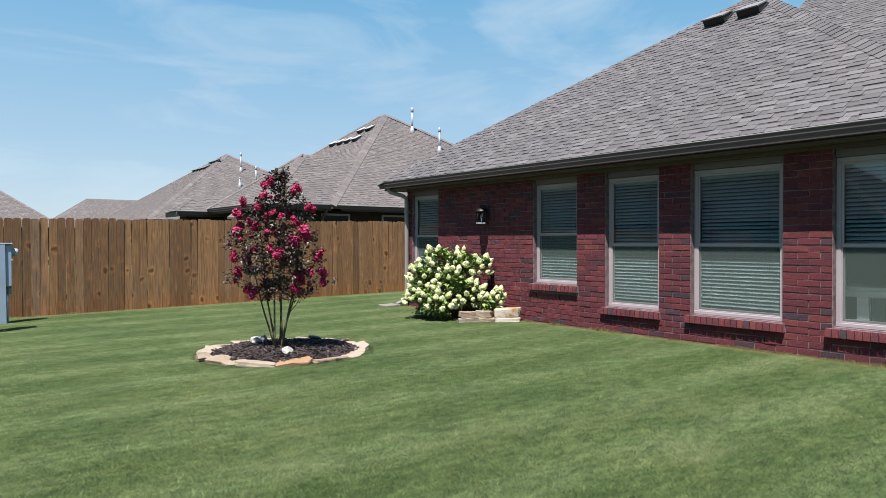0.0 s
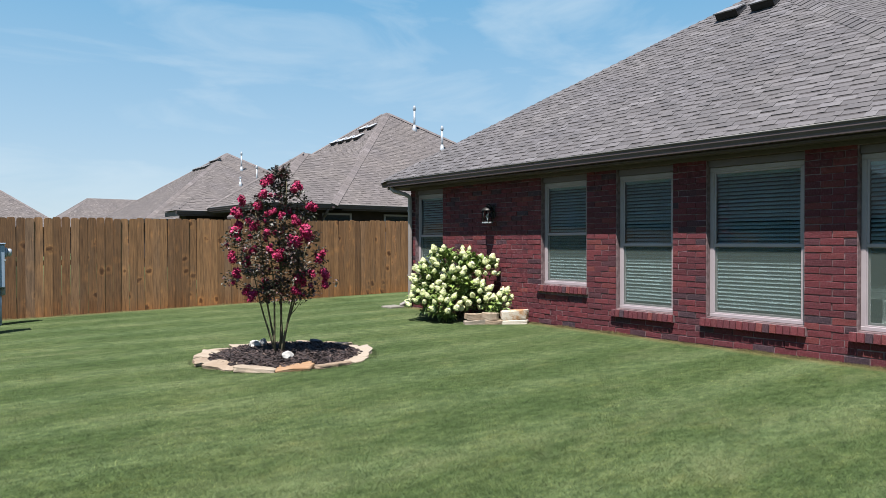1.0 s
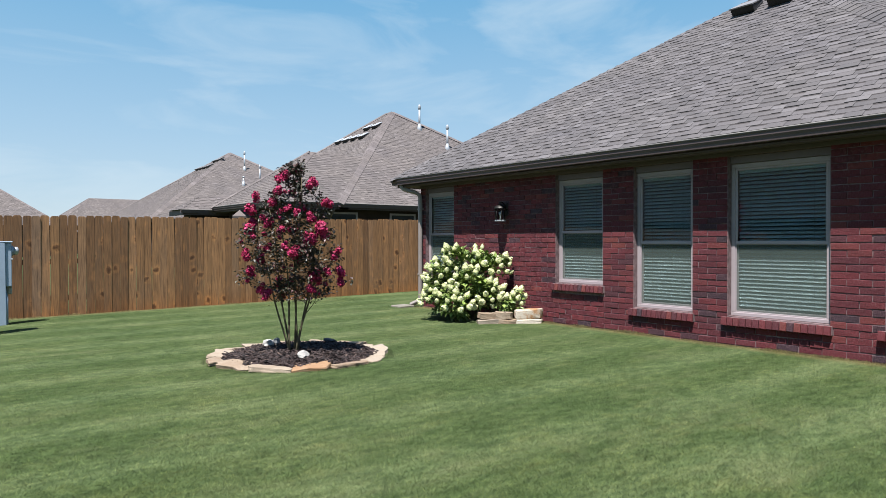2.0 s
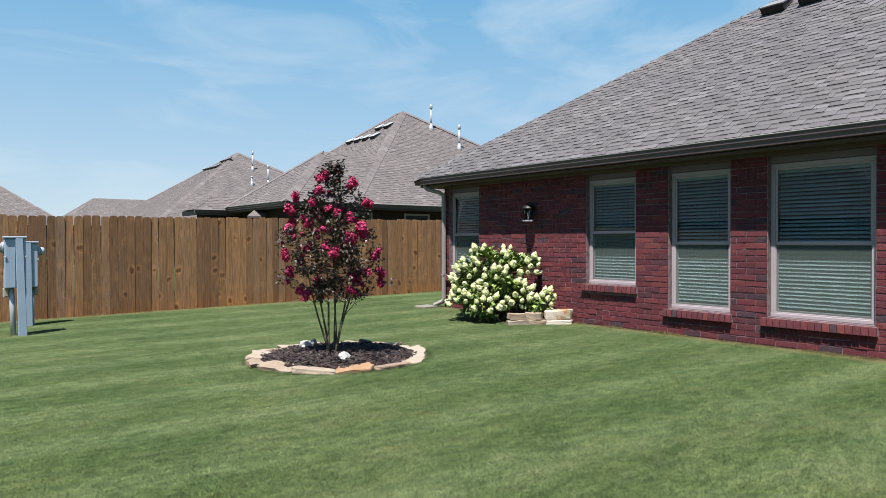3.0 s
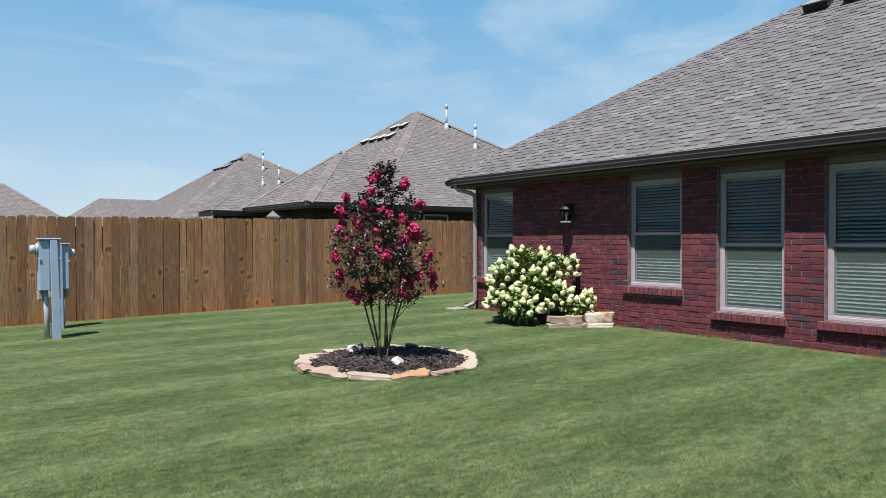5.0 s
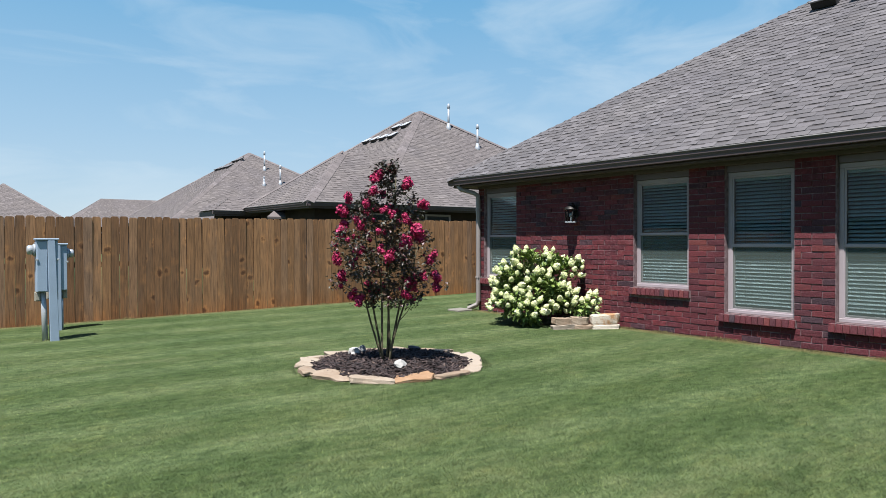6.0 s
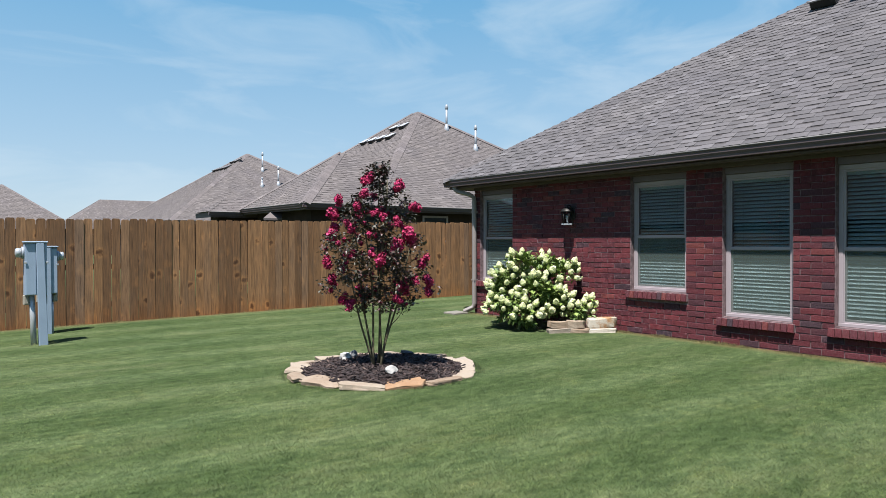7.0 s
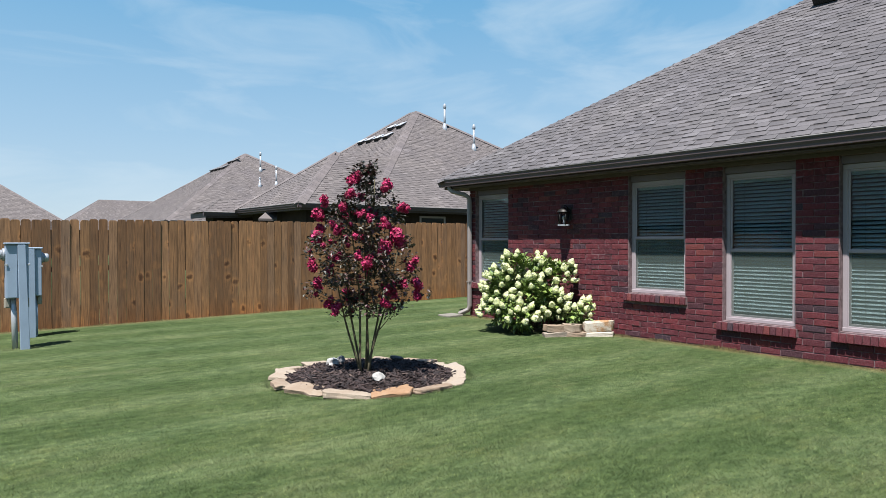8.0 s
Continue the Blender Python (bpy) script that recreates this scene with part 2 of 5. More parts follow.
def blade_material():
    m, n, l, b = material("grass_blade", 0.7, 0, 0.2)
    c, h = lawn_colour(n, l)
    rnd = random_of(n, "island")
    r = ramp(n, [(0.0, (0.98, 1.04, 0.90)), (0.35, (1.32, 1.34, 1.28)), (0.8, (1.66, 1.60, 1.62)), (0.95, (2.0, 1.84, 1.74)), (1.0, (2.45, 2.12, 1.92))])
    l.new(rnd, r.inputs["Fac"])
    tint = mix(n, l, c, r.outputs["Color"], 1.0, "MULTIPLY")
    l.new(tint, b.inputs["Base Color"])
    # curved blades catch the light as the turf does: the normal leans a little round the upright
    wn3, lean, up = n.new("ShaderNodeTexWhiteNoise"), n.new("ShaderNodeVectorMath"), n.new("ShaderNodeVectorMath")
    wn3.noise_dimensions = "1D"
    l.new(rnd, wn3.inputs["W"])
    lean.operation, up.operation = "MULTIPLY_ADD", "NORMALIZE"
    lean.inputs[1].default_value, lean.inputs[2].default_value = (0.9, 0.9, 0.2), (-0.45, -0.45, 0.85)
    l.new(wn3.outputs["Color"], lean.inputs[0])
    l.new(lean.outputs[0], up.inputs[0])
    t, mx = n.new("ShaderNodeBsdfTranslucent"), n.new("ShaderNodeMixShader")
    mx.inputs["Fac"].default_value = 0.5
    l.new(up.outputs[0], b.inputs["Normal"])
    down = n.new("ShaderNodeVectorMath")
    down.operation = "SCALE"
    down.inputs["Scale"].default_value = -1.0
    l.new(up.outputs[0], down.inputs[0])
    l.new(down.outputs[0], t.inputs["Normal"])
    l.new(tint, t.inputs["Color"])
    l.new(b.outputs[0], mx.inputs[1])
    l.new(t.outputs[0], mx.inputs[2])
    l.new(mx.outputs[0], n["Material Output"].inputs["Surface"])
    return m


def leaf_material(name, stops, rough=0.5):
    m, n, l, b = material(name, rough, 0, 0.4)
    r = ramp(n, stops)
    l.new(random_of(n, "island"), r.inputs["Fac"])
    big = noisy(n, l, 7, 3)
    g = ramp(n, [(0.3, (0.75, 0.75, 0.75)), (0.7, (1.2, 1.2, 1.2))])
    l.new(big, g.inputs["Fac"])
    l.new(mix(n, l, r.outputs["Color"], g.outputs["Color"], 0.8, "MULTIPLY"), b.inputs["Base Color"])
    b.inputs["Subsurface Weight"].default_value = 0.0
    return m


def stone_material(name, stops, scale=5.0):
    m, n, l, b = material(name, 0.9, 0, 0.2)
    rnd = random_of(n, "object")
    t, f = noisy(n, l, scale, 5, 0.65, shift=rnd), noisy(n, l, scale * 14, 4)
    r = ramp(n, stops)
    l.new(mix(n, l, t, rnd, 0.35), r.inputs["Fac"])
    l.new(mix(n, l, r.outputs["Color"], f, 0.22, "OVERLAY"), b.inputs["Base Color"])
    bump(n, l, b, mix(n, l, t, f, 0.5), 0.7, 0.012)
    return m


def glass_material():
    m, n, l, b = material("window_glass", 0.02, 0, 0.5)
    b.inputs["Transmission Weight"].default_value, b.inputs["IOR"].default_value = 1.0, 1.5
    b.inputs["Base Color"].default_value = (0.74, 0.86, 0.86, 1)
    wob = noisy(n, l, 1.4, 1)
    bump(n, l, b, wob, 0.04, 0.01)
    return m


def lantern_glass_material():
    m, n, l, b = material("lantern_glass", 0.03, 0, 0.3)
    b.inputs["Transmission Weight"].default_value, b.inputs["IOR"].default_value = 1.0, 1.04
    r = ramp(n, [(0.3, (0.50, 0.52, 0.52)), (0.7, (0.62, 0.64, 0.64))])
    l.new(noisy(n, l, 30, 4), r.inputs["Fac"])
    l.new(r.outputs["Color"], b.inputs["Base Color"])
    return m


def screen_material():
    m, n, l, b = material("insect_screen", 0.8, 0, 0.1)
    b.inputs["Base Color"].default_value = (0.064, 0.082, 0.074, 1)
    t, mx = n.new("ShaderNodeBsdfTransparent"), n.new("ShaderNodeMixShader")
    fine = noisy(n, l, 3, 3)
    r = ramp(n, [(0.3, (0.58, 0.58, 0.58)), (0.7, (0.64, 0.64, 0.64))])
    l.new(fine, r.inputs["Fac"])
    l.new(r.outputs["Color"], mx.inputs["Fac"])
    l.new(t.outputs[0], mx.inputs[1])
    l.new(b.outputs[0], mx.inputs[2])
    l.new(mx.outputs[0], n["Material Output"].inputs["Surface"])
    return m


M_LAWN, M_BLADE = lawn_material(), blade_material()
M_BRICK, M_BRICK_J = brick_material("object"), brick_material("island")
M_SHINGLE, M_SHINGLE_J, M_SHINGLE_FAR = shingle_material("object", spread=1.15), shingle_material("island", spread=1.15), shingle_material("island", 1.14, (1.06, 1.0, 0.94))
# darkened shingles for the unseen roofs, to lower what the panes reflect
M_SHINGLE_DARK = shingle_material("island", 0.4)
M_CAP_FAR = shingle_material("island", 1.28, (1.07, 1.0, 0.95))
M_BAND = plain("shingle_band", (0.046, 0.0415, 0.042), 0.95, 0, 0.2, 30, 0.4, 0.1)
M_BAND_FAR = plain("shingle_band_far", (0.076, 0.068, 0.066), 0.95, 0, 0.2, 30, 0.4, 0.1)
M_MORTAR = plain("mortar", (0.142, 0.100, 0.103), 0.95, 0, 0.4, 18, 0.5, 0.1)
M_FENCE = fence_material()
M_RAIL = plain("rail_wood", (0.0657, 0.03942, 0.01971), 0.85, 0, 0.25, 9, 0.4, 0.2)
M_TRIM = plain("beige_trim", (0.276, 0.234, 0.246), 0.55, 0, 0.06, 3, 0.05)
M_GUTTER = plain("bronze_gutter", (0.074, 0.052, 0.056), 0.62, 0, 0.10, 2.5, 0.04, 0.5)
M_SPOUT = plain("tan_downspout", (0.21, 0.185, 0.175), 0.45, 0, 0.08, 3, 0.04, 0.5)
# paler than the gutter: the sun's highlight on the lip is in this colour
M_LIP_LIT = plain("gutter_lip_lit", (0.105, 0.097, 0.094), 0.6, 0, 0.12, 5, 0.04, 0.5)
M_PANEL = plain("head_panel", (0.112, 0.088, 0.096), 0.6, 0, 0.06, 3, 0.05)
M_SOFFIT = plain("soffit", (0.082, 0.063, 0.064), 0.7, 0, 0.06, 3, 0.05)
M_VINYL = plain("white_vinyl", (0.440, 0.412, 0.412), 0.45, 0, 0.04, 4, 0.03, 0.5)
M_WHITE = plain("white_paint", (0.82, 0.83, 0.80), 0.5, 0, 0.04, 4, 0.03, 0.5)
M_SLAT = plain("blind_slat", (0.36, 0.41, 0.435), 0.55, 0, 0.05, 3, 0.02)
M_ROOM = plain("room_wall", (0.2046, 0.1972, 0.1786), 0.9, 0, 0.05, 1.5, 0.05)
M_GLASS, M_SCREEN, M_LANTERN = glass_material(), screen_material(), lantern_glass_material()
M_METAL = plain("black_iron", (0.0219, 0.02044, 0.01898), 0.5, 0.6, 0.2, 12, 0.1)
M_GALV = plain("galvanised", (0.27, 0.29, 0.315), 0.4, 0.15, 0.12, 8, 0.08)
M_VENT = plain("vent_metal", (0.01606, 0.0146, 0.0146), 0.6, 0.2, 0.15, 8, 0.08)
# near neighbour's hoods: the bright reflection of the sky and sun is painted in
M_VENT_GLARE = plain("vent_hood_glare", (0.42, 0.43, 0.45), 0.4, 0.2, 0.1, 8, 0.05)
# sunlit copy of the vent metal for the tops of the other hoods
M_VENT_LIT = plain("vent_hood_lit", (0.19, 0.18, 0.178), 0.5, 0.3, 0.1, 8, 0.05)
M_METER = plain("meter_paint", (0.235, 0.295, 0.37), 0.45, 0.1, 0.07, 3, 0.05, 0.5)
M_DOME = plain("meter_dome", (0.3478, 0.3584, 0.3689), 0.25, 0.3, 0.08, 6, 0.02, 0.6)
M_FLAG = stone_material("flagstone", [(0.2, (0.15, 0.098, 0.064)), (0.4, (0.20, 0.150, 0.108)), (0.6, (0.25, 0.205, 0.158)), (0.85, (0.235, 0.20, 0.17))])
M_RUST = stone_material("rust_stone", [(0.3, (0.17, 0.088, 0.046)), (0.55, (0.23, 0.14, 0.08)), (0.8, (0.25, 0.20, 0.145))])
M_SPLIT = stone_material("split_stone", [(0.28, (0.19, 0.095, 0.045)), (0.42, (0.25, 0.145, 0.075)), (0.47, (0.34, 0.30, 0.245)), (0.8, (0.40, 0.37, 0.325))], 4.0)
M_GREYROCK = stone_material("grey_rock", [(0.3, (0.05431, 0.05431, 0.05884)), (0.55, (0.1177, 0.1222, 0.1267)), (0.8, (0.2489, 0.2489, 0.2444))], 9)
M_WHITEROCK = stone_material("white_rock", [(0.3, (0.2354, 0.2218, 0.2082)), (0.7, (0.353, 0.344, 0.3259))], 9)
M_CONC = plain("concrete", (0.150, 0.138, 0.118), 0.9, 0, 0.15, 8, 0.4, 0.2)
M_MULCH = leaf_material("bark_mulch", [(0.0, (0.01022, 0.006643, 0.006643)), (0.5, (0.02299, 0.01431, 0.01329)), (0.85, (0.04343, 0.02759, 0.02555)), (1.0, (0.08176, 0.05621, 0.04599))], 0.9)
M_SOIL = plain("soil", (0.01431, 0.009198, 0.008176), 0.95, 0, 0.3, 25, 0.8, 0.1)
M_BARK = plain("myrtle_bark", (0.082, 0.070, 0.042), 0.8, 0, 0.3, 14, 0.3, 0.2)
M_MYRTLE = leaf_material("myrtle_leaf", [(0.0, (0.014, 0.015, 0.010)), (0.45, (0.032, 0.032, 0.017)), (0.75, (0.052, 0.034, 0.026)), (1.0, (0.072, 0.026, 0.028))], 0.45)
M_PINK = leaf_material("myrtle_bloom", [(0.0, (0.15, 0.004, 0.028)), (0.4, (0.27, 0.006, 0.052)), (0.8, (0.37, 0.010, 0.082)), (1.0, (0.43, 0.024, 0.125))], 0.65)
M_HYDLEAF = leaf_material("hydrangea_leaf", [(0.0, (0.045, 0.082, 0.017)), (0.5, (0.108, 0.160, 0.032)), (0.85, (0.165, 0.225, 0.050)), (1.0, (0.21, 0.27, 0.075))], 0.5)
M_HYDBLOOM = leaf_material("hydrangea_bloom", [(0.0, (0.42, 0.46, 0.20)), (0.3, (0.56, 0.57, 0.32)), (0.7, (0.65, 0.64, 0.44)), (1.0, (0.70, 0.67, 0.54))], 0.75)
M_FARWALL = plain("far_brick", (0.03103, 0.02007, 0.01642), 0.9, 0, 0.25, 3, 0.3, 0.2)
M_DARKGLASS = plain("far_window", (0.0219, 0.0292, 0.03285), 0.08, 0, 0.1, 2, 0.0, 0.8)


# ---- mesh helpers ----
def part(name, bm, mat, parent=None, label=""):
    """Links a bmesh, or a ready mesh, as one mesh object."""
    if isinstance(bm, bmesh.types.BMesh):
        me = bpy.data.meshes.new(name)
        bm.normal_update()
        bm.to_mesh(me)
        bm.free()
    else:
        me = bm
    if mat is not None and not me.materials:
        me.materials.append(mat)
    ob = new(name, me)
    under(ob, parent)
    return tagged(ob, label)


def under(ob, parent):
    """Makes ob a part of parent; both keep their places in the world."""
    if parent is not None:
        ob.parent = parent
        ob.matrix_parent_inverse = parent.matrix_basis.inverted()
    return ob


def thing(name, at, label="", category="", group="", kind="", parent=None):
    ob = new(name)
    ob.location = at
    ob.empty_display_size = 0.1
    under(ob, parent)
    return tagged(ob, label, category, group, kind)


def box(bm, x0, x1, y0, y1, z0, z1, bevel=0.0, seg=1):
    v = [bm.verts.new((x, y, z)) for x in (x0, x1) for y in (y0, y1) for z in (z0, z1)]
    f = [bm.faces.new([v[i] for i in q]) for q in ((0, 1, 3, 2), (4, 6, 7, 5), (0, 4, 5, 1), (2, 3, 7, 6), (0, 2, 6, 4), (1, 5, 7, 3))]
    if bevel:
        edges = list({e for q in f for e in q.edges})
        bmesh.ops.bevel(bm, geom=edges, offset=bevel, segments=seg, affect="EDGES", clamp_overlap=True)
    return bm


def boxes(*rows, bevel=0.0):
    bm = bmesh.new()
    for r in rows:
        box(bm, *r, bevel=bevel)
    return bm


def tube(bm, points, radii, sides=8, cap=True):
    """A tapered tube through the points."""
    rings = []
    for i, p in enumerate(points):
        p = Vector(p)
        d = (Vector(points[min(i + 1, len(points) - 1)]) - Vector(points[max(i - 1, 0)])).normalized()
        a = d.orthogonal().normalized() if abs(d.z) < 0.99 else Vector((1, 0, 0))
        if i and rings:
            a = (last_a - d * last_a.dot(d)).normalized()
        last_a = a
        b = d.cross(a)
        rings.append([bm.verts.new(p + radii[i] * (math.cos(t) * a + math.sin(t) * b)) for t in (2 * math.pi * k / sides for k in range(sides))])
    for r0, r1 in zip(rings, rings[1:]):
        for k in range(sides):
            bm.faces.new((r0[k], r0[(k + 1) % sides], r1[(k + 1) % sides], r1[k])).smooth = True
    if cap:
        bm.faces.new(list(reversed(rings[0])))
        bm.faces.new(rings[-1])
    return bm


def prism(bm, outline, y0, y1):
    """Extrudes an (x, z) outline along y."""
    a, b = [bm.verts.new((x, y0, z)) for x, z in outline], [bm.verts.new((x, y1, z)) for x, z in outline]
    k = len(outline)
    for i in range(k):
        bm.faces.new((a[i], a[(i + 1) % k], b[(i + 1) % k], b[i]))
    bm.faces.new(a)
    bm.faces.new(list(reversed(b)))
    bmesh.ops.recalc_face_normals(bm, faces=bm.faces[-(k + 2):])
    return bm


def rock(seed, sx, sy, sz, rough=0.22, flat=False):
    rng = random.Random(seed)
    bm = bmesh.new()
    bmesh.ops.create_icosphere(bm, subdivisions=3 if flat else 2, radius=1.0)
    off = Vector((rng.uniform(0, 50), rng.uniform(0, 50), rng.uniform(0, 50)))
    for v in bm.verts:
        p = v.co.copy()
        if flat:
            p = Vector([math.copysign(abs(c) ** 0.6, c) for c in p])
            p.z = max(-0.8, min(0.8, p.z))
        k = 1 + rough * noise.noise(p * 1.3 + off) * 1.6 + rough * (0.5 if flat else 0.9) * noise.noise(p * 3.1 + off)
        v.co = Vector((p.x * sx * k, p.y * sy * k, p.z * sz * (1 + 0.22 * rough * noise.noise(p * 2.2 - off))))
    return bm


def block_stone(seed, sx, sy, sz, wild=1.0):
    """A squared block of split stone with worn arrises and uneven faces."""
    off = Vector((seed * 3.7 % 41, seed * 1.9 % 37, seed * 2.3 % 29))
    bm = bmesh.new()
    bmesh.ops.create_cube(bm, size=2.0)
    bmesh.ops.bevel(bm, geom=bm.edges[:], offset=0.13, segments=1, affect="EDGES")
    bmesh.ops.subdivide_edges(bm, edges=bm.edges[:], cuts=3, use_grid_fill=True)
    for v in bm.verts:
        p = v.co
        k = noise.noise(Vector((p.x * 0.9, p.y * 0.9, p.z * 0.5)) + off)
        g = noise.noise(p * 3.0 + off)
        e = noise.noise(Vector((p.x * 1.5, p.y * 1.5, 7.0)) + off) * (wild - 1.0)
        v.co = Vector((p.x * sx * (1 + 0.10 * k + 0.03 * g + 0.22 * e), p.y * sy * (1 + 0.12 * k + 0.04 * g + 0.10 * e), p.z * sz * (1 + 0.10 * g) + 0.12 * wild * sz * noise.noise(Vector((p.x, p.y, 3.0)) + off)))
    return bm


def soup(name, verts, faces, mat, parent=None, label="", smooth=False):
    me = bpy.data.meshes.new(name)
    me.from_pydata(verts, [], faces)
    if smooth:
        me.shade_smooth()
    return part(name, me, mat, parent, label)


def ground_z(x, y):
    return 0.25 + 0.011 * max(-12.0, min(12.0, x))


# ---- ground ----
def build_ground():
    xs = [-3000, -300, -60, -25, -12] + [i for i in range(-11, 13)] + [25, 60, 300, 3000]
    ys = [-3000, -300, -60, -25, -12] + [i for i in range(-11, 20)] + [40, 80, 300, 3000]
    verts = [(x, y, ground_z(x, y)) for y in ys for x in xs]
    w = len(xs)
    faces = [(j * w + i, j * w + i + 1, (j + 1) * w + i + 1, (j + 1) * w + i) for j in range(len(ys) - 1) for i in range(w - 1)]
    g = soup("ground", verts, faces, M_LAWN, smooth=True)
    tagged(g, "wide mown green lawn on level ground", "lawn", kind="structure")
    return g


BED, BED_R = (3.99, 7.50), 0.94


def build_grass():
    """Short blades of turf over the part of the yard that is walked past."""
    rng = np.random.default_rng(4)
    n = 760000
    # denser towards the open middle of the yard
    d = 1.2 + 14.8 * rng.random(n) ** 1.15
    a = np.radians(90 - 37.5 + rng.uniform(-46, 40, n))
    x, y = 0.2 + d * np.cos(a), 0.8 + d * np.sin(a)
    # a thinner cover over the rest of the yard
    m = 380000
    x, y = np.concatenate([x, rng.uniform(-10.9, 8.2, m)]), np.concatenate([y, rng.uniform(-10.9, 14.1, m)])
    d = np.concatenate([d, np.hypot(x[n:] - 0.2, y[n:] - 0.8)])
    keep = (x < 8.22) & (y < 14.15) & (np.hypot(x - BED[0], y - BED[1]) > BED_R * 0.97)
    x, y, d = x[keep], y[keep], d[keep]
    # longer blades along the wall, the fence, the bed and the pedestals, where no mower reaches
    e1, e2, e3, e4 = 9000, 9000, 5000, 500
    ang = rng.uniform(0, 2 * np.pi, e3)
    rim = BED_R * 1.06 + np.abs(rng.normal(0, 0.035, e3))
    edge_x = [8.245 - np.abs(rng.normal(0, 0.05, e1)), rng.uniform(-6, 8.2, e2), BED[0] + rim * np.cos(ang), 1.36 + rng.normal(0, 0.12, e4)]
    edge_y = [rng.uniform(2.0, 11.2, e1), 14.18 - np.abs(rng.normal(0, 0.05, e2)), BED[1] + rim * np.sin(ang), 12.12 + rng.normal(0, 0.10, e4)]
    short = len(x)
    x, y = np.concatenate([x, *edge_x]), np.concatenate([y, *edge_y])
    d = np.concatenate([d, np.full(len(x) - short, 8.0)])
    n = len(x)
    clump = np.array([noise.noise(Vector((px * 2.3, py * 2.3, 0.0))) for px, py in zip(x[::40], y[::40])]).repeat(40)[:n]
    h = (0.006 + 0.006 * rng.random(n)) * (1 + 0.25 * clump) * np.clip(1.9 - 0.12 * d, 0.6, 1.6)
    w = (0.0021 + 0.0016 * rng.random(n)) * (0.85 + 0.07 * d)
    patchy = np.array([noise.noise(Vector((px * 3.1, py * 3.1, 5.0))) for px, py in zip(x[short:], y[short:])])
    h[short:] = np.clip(0.014 + 0.028 * patchy, 0.005, 0.035) * rng.uniform(0.6, 1.4, n - short)
    th, lean = rng.uniform(0, 2 * np.pi, n), rng.uniform(0.7, 2.4, n)
    lean[short:] *= 0.45
    z = 0.25 + 0.011 * np.clip(x, -12, 12) - 0.004
    ca, sa = np.cos(th), np.sin(th)
    v = np.empty((n, 3, 3))
    v[:, 0] = np.stack([x - w * ca, y - w * sa, z], 1)
    v[:, 1] = np.stack([x + w * ca, y + w * sa, z], 1)
    ph = rng.uniform(0, 2 * np.pi, n)
    v[:, 2] = np.stack([x + h * lean * np.cos(ph), y + h * lean * np.sin(ph), z + 0.004 + h], 1)
    me = bpy.data.meshes.new("grass")
    me.vertices.add(3 * n)
    me.vertices.foreach_set("co", v.ravel())
    me.loops.add(3 * n)
    me.loops.foreach_set("vertex_index", np.arange(3 * n, dtype=np.int32))
    me.polygons.add(n)
    me.polygons.foreach_set("loop_start", np.arange(0, 3 * n, 3, dtype=np.int32))
    me.update(calc_edges=True)
    g = part("grass", me, M_BLADE)
    tagged(g, "short mown blades of green turf", "grass", kind="stuff")


build_ground()
build_grass()


# ---- roofs ----
def shingle_rows(length_at, slope_len, to_world, rng, expo=0.112, skip=0.0, wmin=0.09, wmax=0.30):
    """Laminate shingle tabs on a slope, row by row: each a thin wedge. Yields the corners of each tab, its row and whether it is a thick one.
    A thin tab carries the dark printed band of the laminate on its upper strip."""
    v = 0.0
    row = 0
    while v < slope_len - 0.02:
        u0, u1 = length_at(v + expo * 0.5)
        u = u0 + skip
        thick = rng.random() < 0.5
        while u < u1 - 0.03:
            w = rng.uniform(wmin, wmax) * (0.8 if thick else 1.0)
            e = min(u + w, u1)
            t = 0.0125 if thick else 0.0065
            t *= rng.uniform(0.85, 1.15)
            drop = rng.uniform(-0.004, 0.004)
            lo, hi = v - 0.012 + drop, min(v + expo + 0.02, slope_len)
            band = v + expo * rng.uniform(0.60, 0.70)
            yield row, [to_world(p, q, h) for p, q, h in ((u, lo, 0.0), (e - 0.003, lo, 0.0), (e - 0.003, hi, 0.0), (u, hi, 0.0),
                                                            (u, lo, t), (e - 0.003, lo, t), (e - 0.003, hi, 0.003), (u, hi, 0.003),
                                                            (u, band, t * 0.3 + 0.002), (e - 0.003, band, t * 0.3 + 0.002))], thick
            u = e
            thick = not thick
        v += expo
        row += 1


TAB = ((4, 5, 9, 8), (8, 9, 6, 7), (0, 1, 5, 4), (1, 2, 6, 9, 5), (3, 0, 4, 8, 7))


def slope_frame(eave_a, eave_b, up):
    """to_world(u, v, h) for a slope whose eave runs from eave_a to eave_b and rises along up; also the eave's length."""
    a, b = Vector(eave_a), Vector(eave_b)
    e, s = (b - a).normalized(), Vector(up).normalized()
    n = e.cross(s)
    if n.z < 0:
        n = -n
    return (lambda u, v, h: a + e * u + s * v + n * h), (b - a).length


